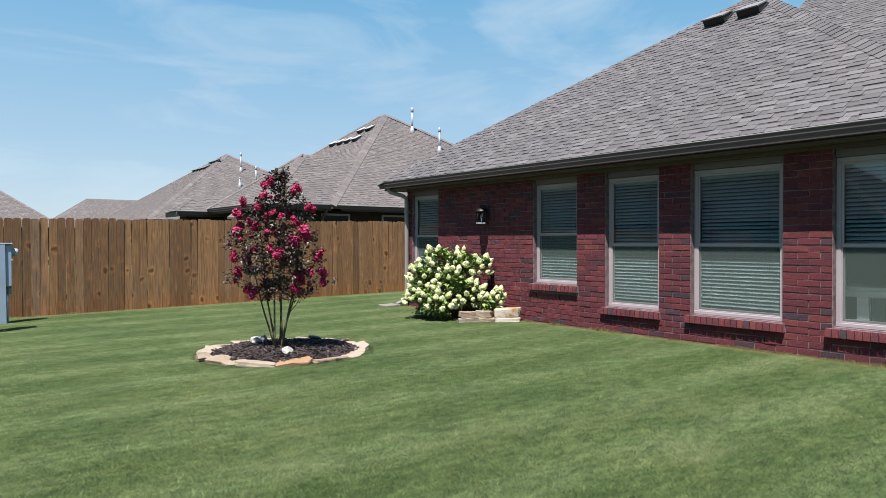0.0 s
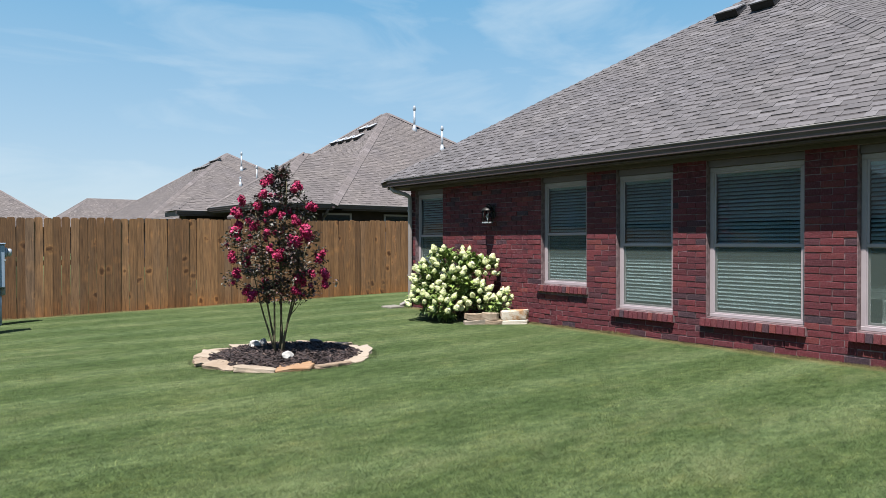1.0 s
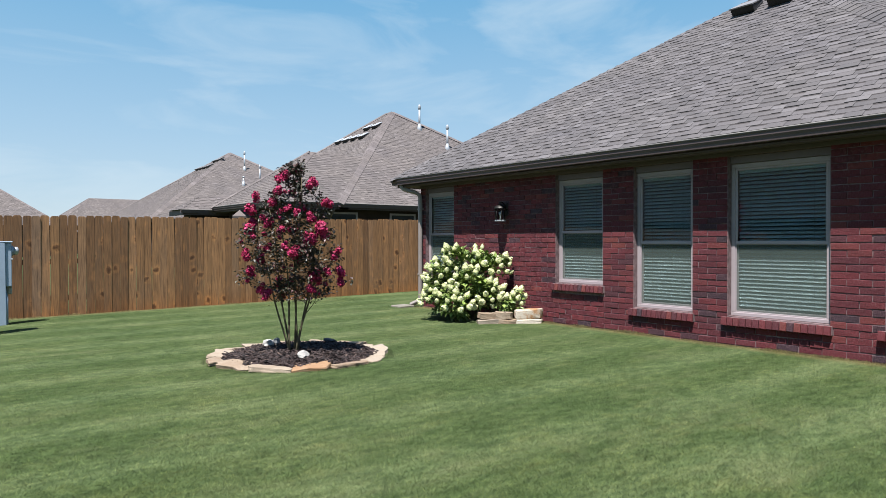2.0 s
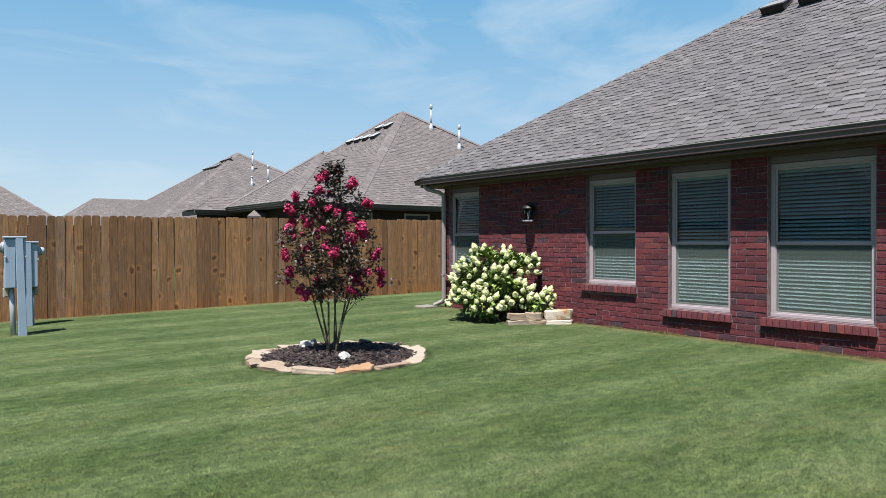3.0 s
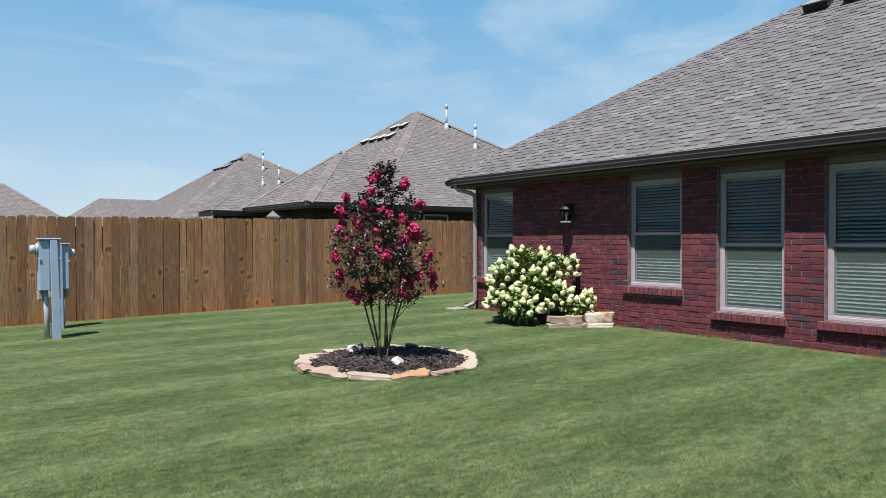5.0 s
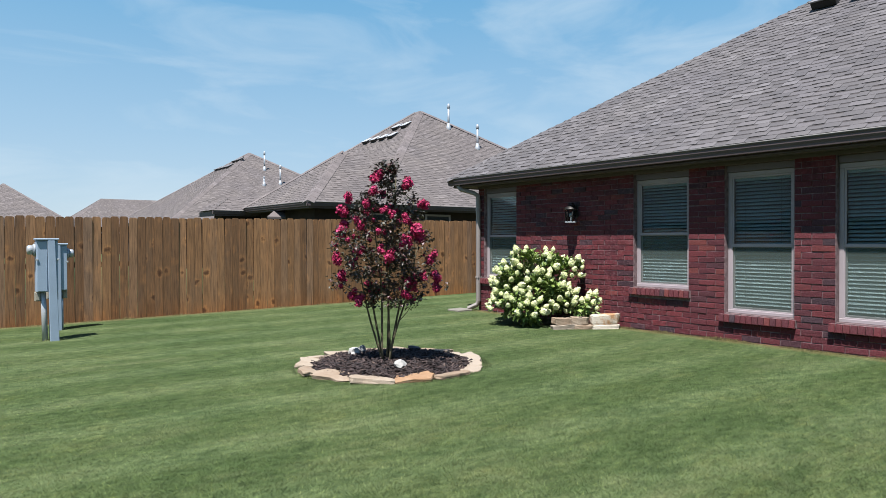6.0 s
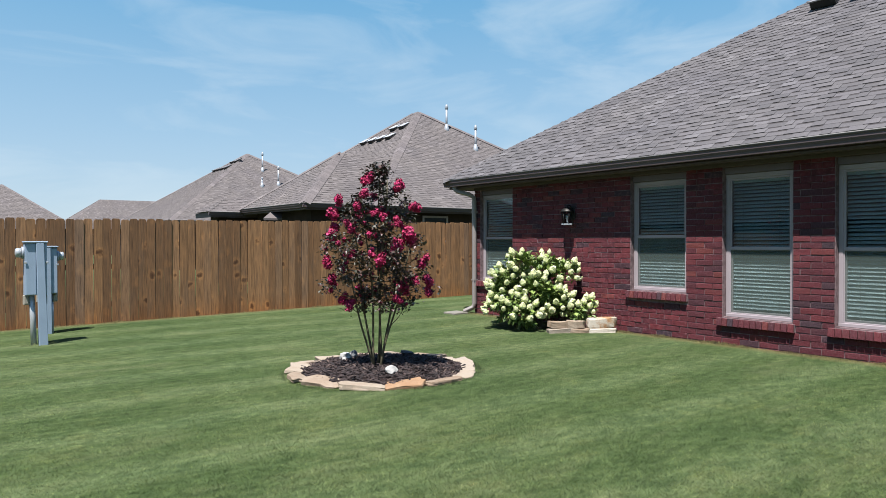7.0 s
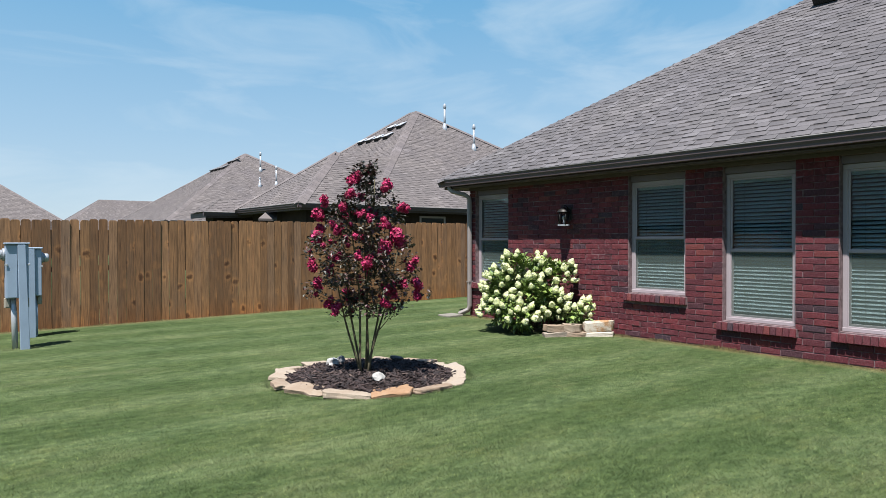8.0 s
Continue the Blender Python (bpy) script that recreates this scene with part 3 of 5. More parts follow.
def shingle_slope(parent, eave_a, eave_b, up, slope_len, left_gain, right_gain, mat_j, rng, singles=0, expo=0.112, mat=None, band=None):
    """Covers one slope. left_gain, right_gain: how far the ends close in for each metre up the slope."""
    to_world, length = slope_frame(eave_a, eave_b, up)
    verts, faces, slots, made = [], [], [], 0
    for row, c, thick in shingle_rows(lambda v: (left_gain * v, length - right_gain * v), slope_len, to_world, rng, expo):
        if made < singles:
            o = sum(c, Vector()) / 10
            me = bpy.data.meshes.new("shingle")
            me.from_pydata([p - o for p in c], [], TAB)
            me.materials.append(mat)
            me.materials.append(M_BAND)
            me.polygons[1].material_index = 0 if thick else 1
            ob = part("shingle", me, mat, parent)
            ob.location = o
            made += 1
        else:
            k = len(verts)
            verts += c
            faces += [tuple(k + i for i in f) for f in TAB]
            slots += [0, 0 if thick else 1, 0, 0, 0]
    ob = soup("shingle_field", verts, faces, mat_j, parent, "overlapping laminate roof shingles")
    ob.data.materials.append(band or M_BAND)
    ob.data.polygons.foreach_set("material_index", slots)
    tagged(ob, kind="stuff")


def hip_cap(parent, low, high, mat, rng, step=0.15, half=0.15, name="hip_cap", lift=0.026):
    """Folded cap shingles along a hip or ridge."""
    a, b = Vector(low), Vector(high)
    if name == "ridge_cap":
        a.z, b.z = a.z - 0.035, b.z - 0.035
    d = (b - a).normalized()
    side = d.cross(Vector((0, 0, 1))).normalized()
    upv = side.cross(d).normalized()
    verts, faces = [], []
    for i in range(int((b - a).length / step)):
        p, q = a + d * (i * step - 0.012), a + d * ((i + 1) * step + 0.06)
        k, t = len(verts), lift * rng.uniform(0.9, 1.15)
        dr = half * (0.72 if name == "ridge_cap" else 0.53)
        for c, h in ((p, t), (q, 0.012)):
            verts += [c - side * half + upv * (h - dr), c + upv * (h + 0.004), c + side * half + upv * (h - dr)]
        verts += [p - side * half + upv * (-dr - 0.01), p + side * half + upv * (-dr - 0.01), p + upv * -0.02]
        faces += [(k, k + 1, k + 4, k + 3), (k + 1, k + 2, k + 5, k + 4), (k, k + 6, k + 8, k + 1), (k + 1, k + 8, k + 7, k + 2)]
    return tagged(soup(name, verts, faces, mat, parent, "row of folded cap shingles"), kind="stuff")


def gutter_run(name, parent, mat, y0, y1, x, ztop, z_fascia=None):
    """K-style gutter with a rolled lip along y; x is its outer face."""
    bm = bmesh.new()
    o = [(x, ztop), (x - 0.004, ztop - 0.014), (x + 0.006, ztop - 0.028), (x + 0.008, ztop - 0.055), (x + 0.024, ztop - 0.085), (x + 0.030, ztop - 0.12),
         (x + 0.105, ztop - 0.12), (x + 0.105, ztop - 0.006), (x + 0.10, ztop - 0.006), (x + 0.10, ztop - 0.03), (x + 0.016, ztop - 0.03), (x + 0.016, ztop)]
    prism(bm, o, y0, y1)
    g = part(name, bm, mat, parent)
    # lip in a lighter colour, standing in for its bright sunlit edge
    lip = bmesh.new()
    tube(lip, [(x + 0.002, y0, ztop - 0.002), (x + 0.002, y1, ztop - 0.002)], [0.011, 0.011], 8)
    part("rolled_lip", lip, M_LIP_LIT, g, "rolled lip of the gutter, its sunlit highlight put into the colour")
    return g


# ---- the brick house ----
WX = 8.26                      # face of the brick
Y0, Y1 = 1.99, 11.09           # the wing's two corners
SOFFIT, EAVE_Z, EAVE_X, PITCH = 2.65, 2.82, 7.885, 0.73
R0, R1 = 1.57, 11.52           # ends of the eave
# windows: low y, high y, sill, meeting rail, whether the blind is lowered all the way
WINDOWS = [(10.07, 10.93, 0.96, 1.72, True), (6.677, 7.575, 0.96, 1.72, True), (5.26, 6.144, 0.69, 1.56, True), (3.628, 4.786, 0.69, 1.56, True), (2.206, 3.09, 0.69, 1.56, False)]
HEAD = 2.60

house = thing("house", (8.3, 6.5, 0.3), "single-storey dark red brick house with a grey-brown shingle hip roof", "house")


def build_wall():
    ys = sorted({Y0 + 0.012, Y1 - 0.012, *[w[0] for w in WINDOWS], *[w[1] for w in WINDOWS]})
    zs = [0.05, 0.69, 0.96, HEAD, SOFFIT + 0.02]
    bm = bmesh.new()
    for a, b in zip(ys, ys[1:]):
        for c, d in zip(zs, zs[1:]):
            if not any(w[0] - 1e-4 <= a and b <= w[1] + 1e-4 and c >= w[2] - 1e-4 and d <= HEAD + 1e-4 for w in WINDOWS):
                box(bm, WX + 0.010, WX + 0.24, a, b, c, d)
    # side walls of the wing, running back from the two corners
    box(bm, WX + 0.24, 20.0, Y1 - 0.23, Y1 - 0.012, 0.05, SOFFIT + 0.02)
    box(bm, WX + 0.24, 20.0, Y0 + 0.012, Y0 + 0.23, 0.05, SOFFIT + 0.02)
    bmesh.ops.remove_doubles(bm, verts=bm.verts, dist=1e-5)
    return part("wall", bm, M_MORTAR, house, "dark red brick wall with recessed grey mortar joints")


wall = build_wall()


def build_room():
    bm = bmesh.new()
    x0, x1, y0, y1, z0, z1 = WX + 0.245, 12.4, Y0 + 0.24, Y1 - 0.24, 0.42, SOFFIT
    box(bm, x1, x1 + 0.1, y0, y1, z0, z1)
    box(bm, x0, x1, y0, y1, z0 - 0.1, z0)
    box(bm, x0, x1, y0, y1, z1, z1 + 0.1)
    box(bm, x0, x1, 8.3, 8.42, z0, z1)
    part("interior", bm, M_ROOM, house, "plain painted rooms behind the windows")


build_room()


def build_window(y0, y1, z0, mid, full):
    w = thing("window", (8.345, (y0 + y1) / 2, z0), parent=house)
    fx = 8.338
    j = 0.052
    bm = bmesh.new()
    top = HEAD - 0.145
    box(bm, fx, fx + 0.13, y0 + 0.002, y0 + j, z0 + 0.045, top, 0.004)
    box(bm, fx, fx + 0.13, y1 - j, y1 - 0.002, z0 + 0.045, top, 0.004)
    box(bm, fx - 0.006, fx + 0.13, y0 + 0.002, y1 - 0.002, z0 + 0.002, z0 + 0.045, 0.004)
    box(bm, fx, fx + 0.13, y0 + 0.002, y1 - 0.002, top, top + 0.055, 0.004)
    part("window_frame", bm, M_TRIM, w, "beige window frame")
    part("head_panel", boxes((fx - 0.03, fx + 0.13, y0 + 0.002, y1 - 0.002, top + 0.058, HEAD - 0.002), bevel=0.004), M_PANEL, w, "brown panel over the window")
    a, b = y0 + j, y1 - j
    r = 0.026
    up = boxes((fx + 0.010, fx + 0.029, a, a + r, mid + 0.028, top), (fx + 0.010, fx + 0.029, b - r, b, mid + 0.028, top),
               (fx + 0.010, fx + 0.029, a + r, b - r, top - r, top), (fx + 0.006, fx + 0.030, a, b, mid - 0.012, mid + 0.028), bevel=0.003)
    part("upper_sash", up, M_TRIM, w)
    lo = boxes((fx + 0.032, fx + 0.052, a, a + r, z0 + 0.045, mid + 0.01), (fx + 0.032, fx + 0.052, b - r, b, z0 + 0.045, mid + 0.01),
               (fx + 0.032, fx + 0.052, a + r, b - r, z0 + 0.045, z0 + 0.085), (fx + 0.032, fx + 0.052, a + r, b - r, mid - 0.02, mid + 0.01), bevel=0.003)
    part("lower_sash", lo, M_VINYL, w)
    for nm, x, c, d in (("pane", fx + 0.017, mid + 0.026, top - r + 0.002), ("pane", fx + 0.040, z0 + 0.083, mid - 0.018)):
        p = part(nm, boxes((x, x + 0.004, a + r - 0.002, b - r + 0.002, c, d)), M_GLASS, w)
        p.visible_shadow = False
    sb = bmesh.new()
    vs = [sb.verts.new(v) for v in ((fx + 0.014, a + 0.012, z0 + 0.055), (fx + 0.014, b - 0.012, z0 + 0.055), (fx + 0.014, b - 0.012, mid - 0.014), (fx + 0.014, a + 0.012, mid - 0.014))]
    sb.faces.new(vs)
    part("insect_screen", sb, M_SCREEN, w, "grey mesh insect screen")
    part("screen_frame", boxes((fx + 0.006, fx + 0.022, a, a + 0.014, z0 + 0.045, mid - 0.013), (fx + 0.006, fx + 0.022, b - 0.014, b, z0 + 0.045, mid - 0.013),
                               (fx + 0.006, fx + 0.022, a + 0.014, b - 0.014, z0 + 0.045, z0 + 0.06), bevel=0.002), M_TRIM, w)
    # blind
    low = z0 + 0.09 if full else mid - 0.03
    x = 8.413
    part("head_rail", boxes((x - 0.03, x + 0.03, a + 0.02, b - 0.02, top - 0.06, top - 0.005), bevel=0.004), M_SLAT, w)
    sm = bmesh.new()
    tilt = radians(42)
    prof = [(-0.025, -0.0), (-0.009, 0.0045), (0.009, 0.0045), (0.025, 0.0), (0.009, 0.0015), (-0.009, 0.0015)]
    prism(sm, [(px * math.cos(tilt) - pz * math.sin(tilt), px * math.sin(tilt) + pz * math.cos(tilt)) for px, pz in prof], a + 0.02, b - 0.02)
    slat = bpy.data.meshes.new("slat")
    sm.to_mesh(slat)
    sm.free()
    z = top - 0.085
    rng = random.Random(int(y0 * 100))
    while z > low:
        s = part("slat", slat, M_SLAT, w)
        s.location = (x + rng.uniform(-0.002, 0.002), 0, z + rng.uniform(-0.0015, 0.0015))
        z -= 0.0455
    part("bottom_rail", boxes((x - 0.020, x + 0.025, a + 0.02, b - 0.02, low - 0.035, low - 0.012), bevel=0.004), M_SLAT, w)
    for y in (a + 0.16, b - 0.16):
        part("ladder_cord", boxes((x - 0.0215, x - 0.0195, y, y + 0.002, low - 0.02, top - 0.05)), M_ROOM, w)
    return w


window_parts = [build_window(*w) for w in WINDOWS]

# eave: soffit, fascia, gutter
part("soffit", boxes((EAVE_X + 0.09, WX + 0.02, R0 + 0.02, R1 - 0.02, SOFFIT, SOFFIT + 0.015), (WX + 0.02, 20, Y1 - 0.02, R1 - 0.02, SOFFIT, SOFFIT + 0.015), (WX + 0.02, 20, R0 + 0.02, Y0 + 0.02, SOFFIT, SOFFIT + 0.015)), M_SOFFIT, house, "painted soffit boards")
part("fascia", boxes((EAVE_X + 0.115, EAVE_X + 0.14, R0 + 0.02, R1 - 0.02, SOFFIT - 0.012, EAVE_Z - 0.006), (EAVE_X + 0.115, 20, R1 - 0.04, R1 - 0.02, SOFFIT - 0.012, EAVE_Z - 0.006), (EAVE_X + 0.115, 20, R0 + 0.02, R0 + 0.04, SOFFIT - 0.012, EAVE_Z - 0.006), bevel=0.002), M_GUTTER, house, "brown fascia board")
part("frieze", boxes((WX - 0.014, WX + 0.01, Y0, Y1, HEAD + 0.004, SOFFIT - 0.001), bevel=0.003), M_SOFFIT, house, "narrow painted frieze board")
gutter_run("gutter", house, M_GUTTER, R0 - 0.01, R1 + 0.01, EAVE_X - 0.024, EAVE_Z - 0.020)
side_gutter = gutter_run("gutter", house, M_GUTTER, 0.0, 12.0, 0.0, 0.0)
side_gutter.matrix_basis = Matrix(((0, -1, 0, 20.0), (-1, 0, 0, R1 + 0.012), (0, 0, 1, EAVE_Z - 0.004), (0, 0, 0, 1)))


def build_downspout():
    bm = bmesh.new()
    path = [(EAVE_X + 0.07, 11.30, EAVE_Z - 0.12), (EAVE_X + 0.07, 11.30, 2.64), (EAVE_X + 0.10, 11.27, 2.60), (8.13, 11.07, 2.53), (8.195, 11.03, 2.48), (8.205, 11.03, 2.40), (8.205, 11.03, 0.52), (8.19, 11.05, 0.45), (8.06, 11.16, 0.37)]
    tube(bm, path, [0.048] * len(path), 4)
    bmesh.ops.bevel(bm, geom=list(bm.edges), offset=0.006, segments=1, affect="EDGES")
    d = part("downspout", bm, M_SPOUT, house, "tan metal downspout with an elbow at the foot")
    for z in (2.2, 0.95):
        part("strap", boxes((8.164, 8.262, 10.992, 11.068, z, z + 0.025)), M_SPOUT, d)


build_downspout()


def build_roof():
    ga, gb = 1.29, 1.02            # how far each hip closes in for each metre back
    half = (R1 - R0) / (ga + gb)
    ym, xa = R1 - ga * half, EAVE_X + half
    za = EAVE_Z + PITCH * half
    bm = bmesh.new()
    t = 0.03
    c = [(EAVE_X, R0, EAVE_Z), (EAVE_X, R1, EAVE_Z), (xa, ym, za), (20.0, R1, EAVE_Z), (20.0, R0, EAVE_Z), (20.0, ym, za)]
    top = [bm.verts.new(p) for p in c]
    bot = [bm.verts.new((x, y, z - t)) for x, y, z in c]
    for q in ((0, 2, 1), (1, 2, 5, 3), (0, 4, 5, 2)):
        bm.faces.new([top[i] for i in q])
        bm.faces.new([bot[i] for i in reversed(q)])
    for a, b in ((0, 1), (1, 3), (4, 0)):
        bm.faces.new((top[a], top[b], bot[b], bot[a]))
    bmesh.ops.recalc_face_normals(bm, faces=bm.faces)
    r = part("roof", bm, M_SHINGLE_FAR, house, "grey-brown laminate shingle hip roof")
    rng = random.Random(11)
    k = 1 / math.hypot(1, PITCH)
    up = (1, 0, PITCH)
    n = Vector((-PITCH, 0, 1)).normalized() * 0.002
    shingle_slope(r, Vector((EAVE_X - 0.012, R0, EAVE_Z - 0.012 * PITCH)) + n, Vector((EAVE_X - 0.012, R1, EAVE_Z - 0.012 * PITCH)) + n, up, half / k, gb * k, ga * k, M_SHINGLE_J, rng, 300, mat=M_SHINGLE)
    shingle_slope(r, (20, R0, EAVE_Z), (EAVE_X, R0, EAVE_Z), (0, ym - R0, za - EAVE_Z), math.hypot(ym - R0, za - EAVE_Z), 0, half / math.hypot(ym - R0, za - EAVE_Z), M_SHINGLE_J, rng, 0)
    hip_cap(r, (EAVE_X, R1, EAVE_Z - 0.02), (xa, ym, za - 0.02), M_SHINGLE_J, rng)
    hip_cap(r, (EAVE_X, R0, EAVE_Z + 0.002), (xa, ym, za + 0.002), M_SHINGLE_J, rng)
    hip_cap(r, (xa, ym, za + 0.02), (20, ym, za + 0.02), M_SHINGLE_J, rng, name="ridge_cap")
    # drip edge over the gutter
    part("drip_edge", boxes((EAVE_X - 0.004, EAVE_X + 0.05, R0, R1, EAVE_Z - 0.022, EAVE_Z - 0.012)), M_GUTTER, r)
    return r


roof = build_roof()

# the taller main roof beyond the wing
MX, MY0, MY1, MZ = 10.9, -12.0, 7.3, 2.82
main_half = 8.0


def build_main_body():
    bm = bmesh.new()
    ra, rb = (MX + main_half, MY0 + main_half, MZ + PITCH * main_half), (MX + main_half, MY1, MZ + PITCH * main_half)
    c = [(MX, MY0, MZ), (MX, MY1, MZ), (MX + 2 * main_half, MY1, MZ), (MX + 2 * main_half, MY0, MZ), ra, rb]
    v = [bm.verts.new(p) for p in c]
    for q in ((0, 4, 5, 1), (1, 5, 2), (2, 5, 4, 3), (3, 4, 0), (0, 1, 2, 3)):
        bm.faces.new([v[i] for i in q])
    bmesh.ops.recalc_face_normals(bm, faces=bm.faces)
    r = part("main_roof", bm, M_SHINGLE_FAR, house, "main shingle roof behind the wing")
    k = 1 / math.hypot(1, PITCH)
    rng = random.Random(5)
    shingle_slope(r, (MX, MY0, MZ), (MX, MY1, MZ), (1, 0, PITCH), main_half / k, k, 0, M_SHINGLE_J, rng, 0)
    part("main_wall", boxes((MX + 0.4, MX + 2 * main_half - 0.4, MY0 + 0.4, 1.5, 0.05, MZ - 0.15)), M_FARWALL, house)


build_main_body()


def roof_vent(name_at, up, parent, size=0.36, rise=0.36, hood=None):
    """A low slant-back vent hood standing on a slope; up is the way up the slope."""
    o, s = Vector(name_at), Vector(up).normalized()
    e = s.cross(Vector((0, 0, 1))).normalized()
    n = e.cross(s).normalized()
    if n.z < 0:
        n = -n
    v = thing("roof_vent", o, parent=parent)
    w, d, h = size * 0.5, size, size * rise
    bm = bmesh.new()
    pts = [(-w, 0, 0.012), (w, 0, 0.012), (w, d, 0.012), (-w, d, 0.012), (-w, 0, h), (w, 0, h), (w * 0.9, d * 0.96, 0.05), (-w * 0.9, d * 0.96, 0.05)]
    vs = [bm.verts.new(o + e * a + s * b + n * c) for a, b, c in pts]
    for q in ((0, 1, 5, 4), (1, 2, 6, 5), (2, 3, 7, 6), (3, 0, 4, 7)):
        bm.faces.new([vs[i] for i in q])
    bmesh.ops.recalc_face_normals(bm, faces=bm.faces)
    part("body", bm, M_VENT, v)
    bm = bmesh.new()
    pts = [(-w * 1.06, -0.03, h), (w * 1.06, -0.03, h), (w * 0.95, d, 0.055), (-w * 0.95, d, 0.055)]
    lo = [bm.verts.new(o + e * a + s * b + n * c) for a, b, c in pts]
    hi = [bm.verts.new(o + e * a + s * b + n * (c + 0.02)) for a, b, c in pts]
    bm.faces.new(hi)
    bm.faces.new(lo[::-1])
    for i in range(4):
        bm.faces.new((lo[i], lo[(i + 1) % 4], hi[(i + 1) % 4], hi[i]))
    bmesh.ops.recalc_face_normals(bm, faces=bm.faces)
    part("hood", bm, hood or M_VENT_LIT, v, "metal vent hood")
    return v


for y, x in ((6.22, 11.24), (5.62, 11.24)):
    roof_vent((x, y, EAVE_Z + PITCH * (x - EAVE_X) + 0.01), (1, 0, PITCH), roof, 0.37)


# ---- wall lamp ----
def build_lamp():
    y, z = 8.68, 1.92
    w = thing("wall_lamp", (WX, y, z + 0.2), "dark metal lantern wall lamp with clear glass on the brick wall", "lamp")
    part("backplate", boxes((WX - 0.02, WX - 0.003, y - 0.055, y + 0.055, z + 0.08, z + 0.30), bevel=0.006), M_METAL, w)
    bm = bmesh.new()
    tube(bm, [(WX - 0.02, y, z + 0.24), (WX - 0.06, y, z + 0.30), (WX - 0.11, y, z + 0.315), (WX - 0.125, y, z + 0.30), (WX - 0.125, y, z + 0.27)], [0.010] * 5, 8)
    part("arm", bm, M_METAL, w)
    cx, r = WX - 0.125, 0.085
    bm = bmesh.new()
    tube(bm, [(cx, y, z + 0.205), (cx, y, z + 0.215), (cx, y, z + 0.245), (cx, y, z + 0.27), (cx, y, z + 0.285)], [r * 1.28, r * 1.25, r * 0.98, r * 0.5, r * 0.12], 12)
    part("roof_cap", bm, M_METAL, w, "domed dark metal cap")
    bm = bmesh.new()
    bmesh.ops.create_cone(bm, cap_ends=True, segments=6, radius1=r * 1.1, radius2=r * 1.1, depth=0.022, matrix=Matrix.Translation((cx, y, z + 0.012)))
    part("base_plate", bm, M_GALV, w, "pale metal base ring")
    for k in range(6):
        a = 2 * math.pi * k / 6
        bm = bmesh.new()
        tube(bm, [(cx + r * math.cos(a) * 0.95, y + r * math.sin(a) * 0.95, z + 0.02), (cx + r * math.cos(a) * 1.05, y + r * math.sin(a) * 1.05, z + 0.21)], [0.007, 0.007], 6)
        part("cage_bar", bm, M_METAL, w)
    bm = bmesh.new()
    bmesh.ops.create_cone(bm, cap_ends=False, segments=6, radius1=r * 0.86, radius2=r * 0.92, depth=0.18, matrix=Matrix.Translation((cx, y, z + 0.115)))
    g = part("lantern_glass", bm, M_LANTERN, w)
    g.visible_shadow = False
    bm = bmesh.new()
    tube(bm, [(cx, y, z + 0.03), (cx, y, z + 0.09), (cx, y, z + 0.10), (cx, y, z + 0.15), (cx, y, z + 0.165)], [0.014, 0.014, 0.022, 0.022, 0.006], 10)
    part("bulb", bm, M_DOME, w, "pale bulb")


build_lamp()


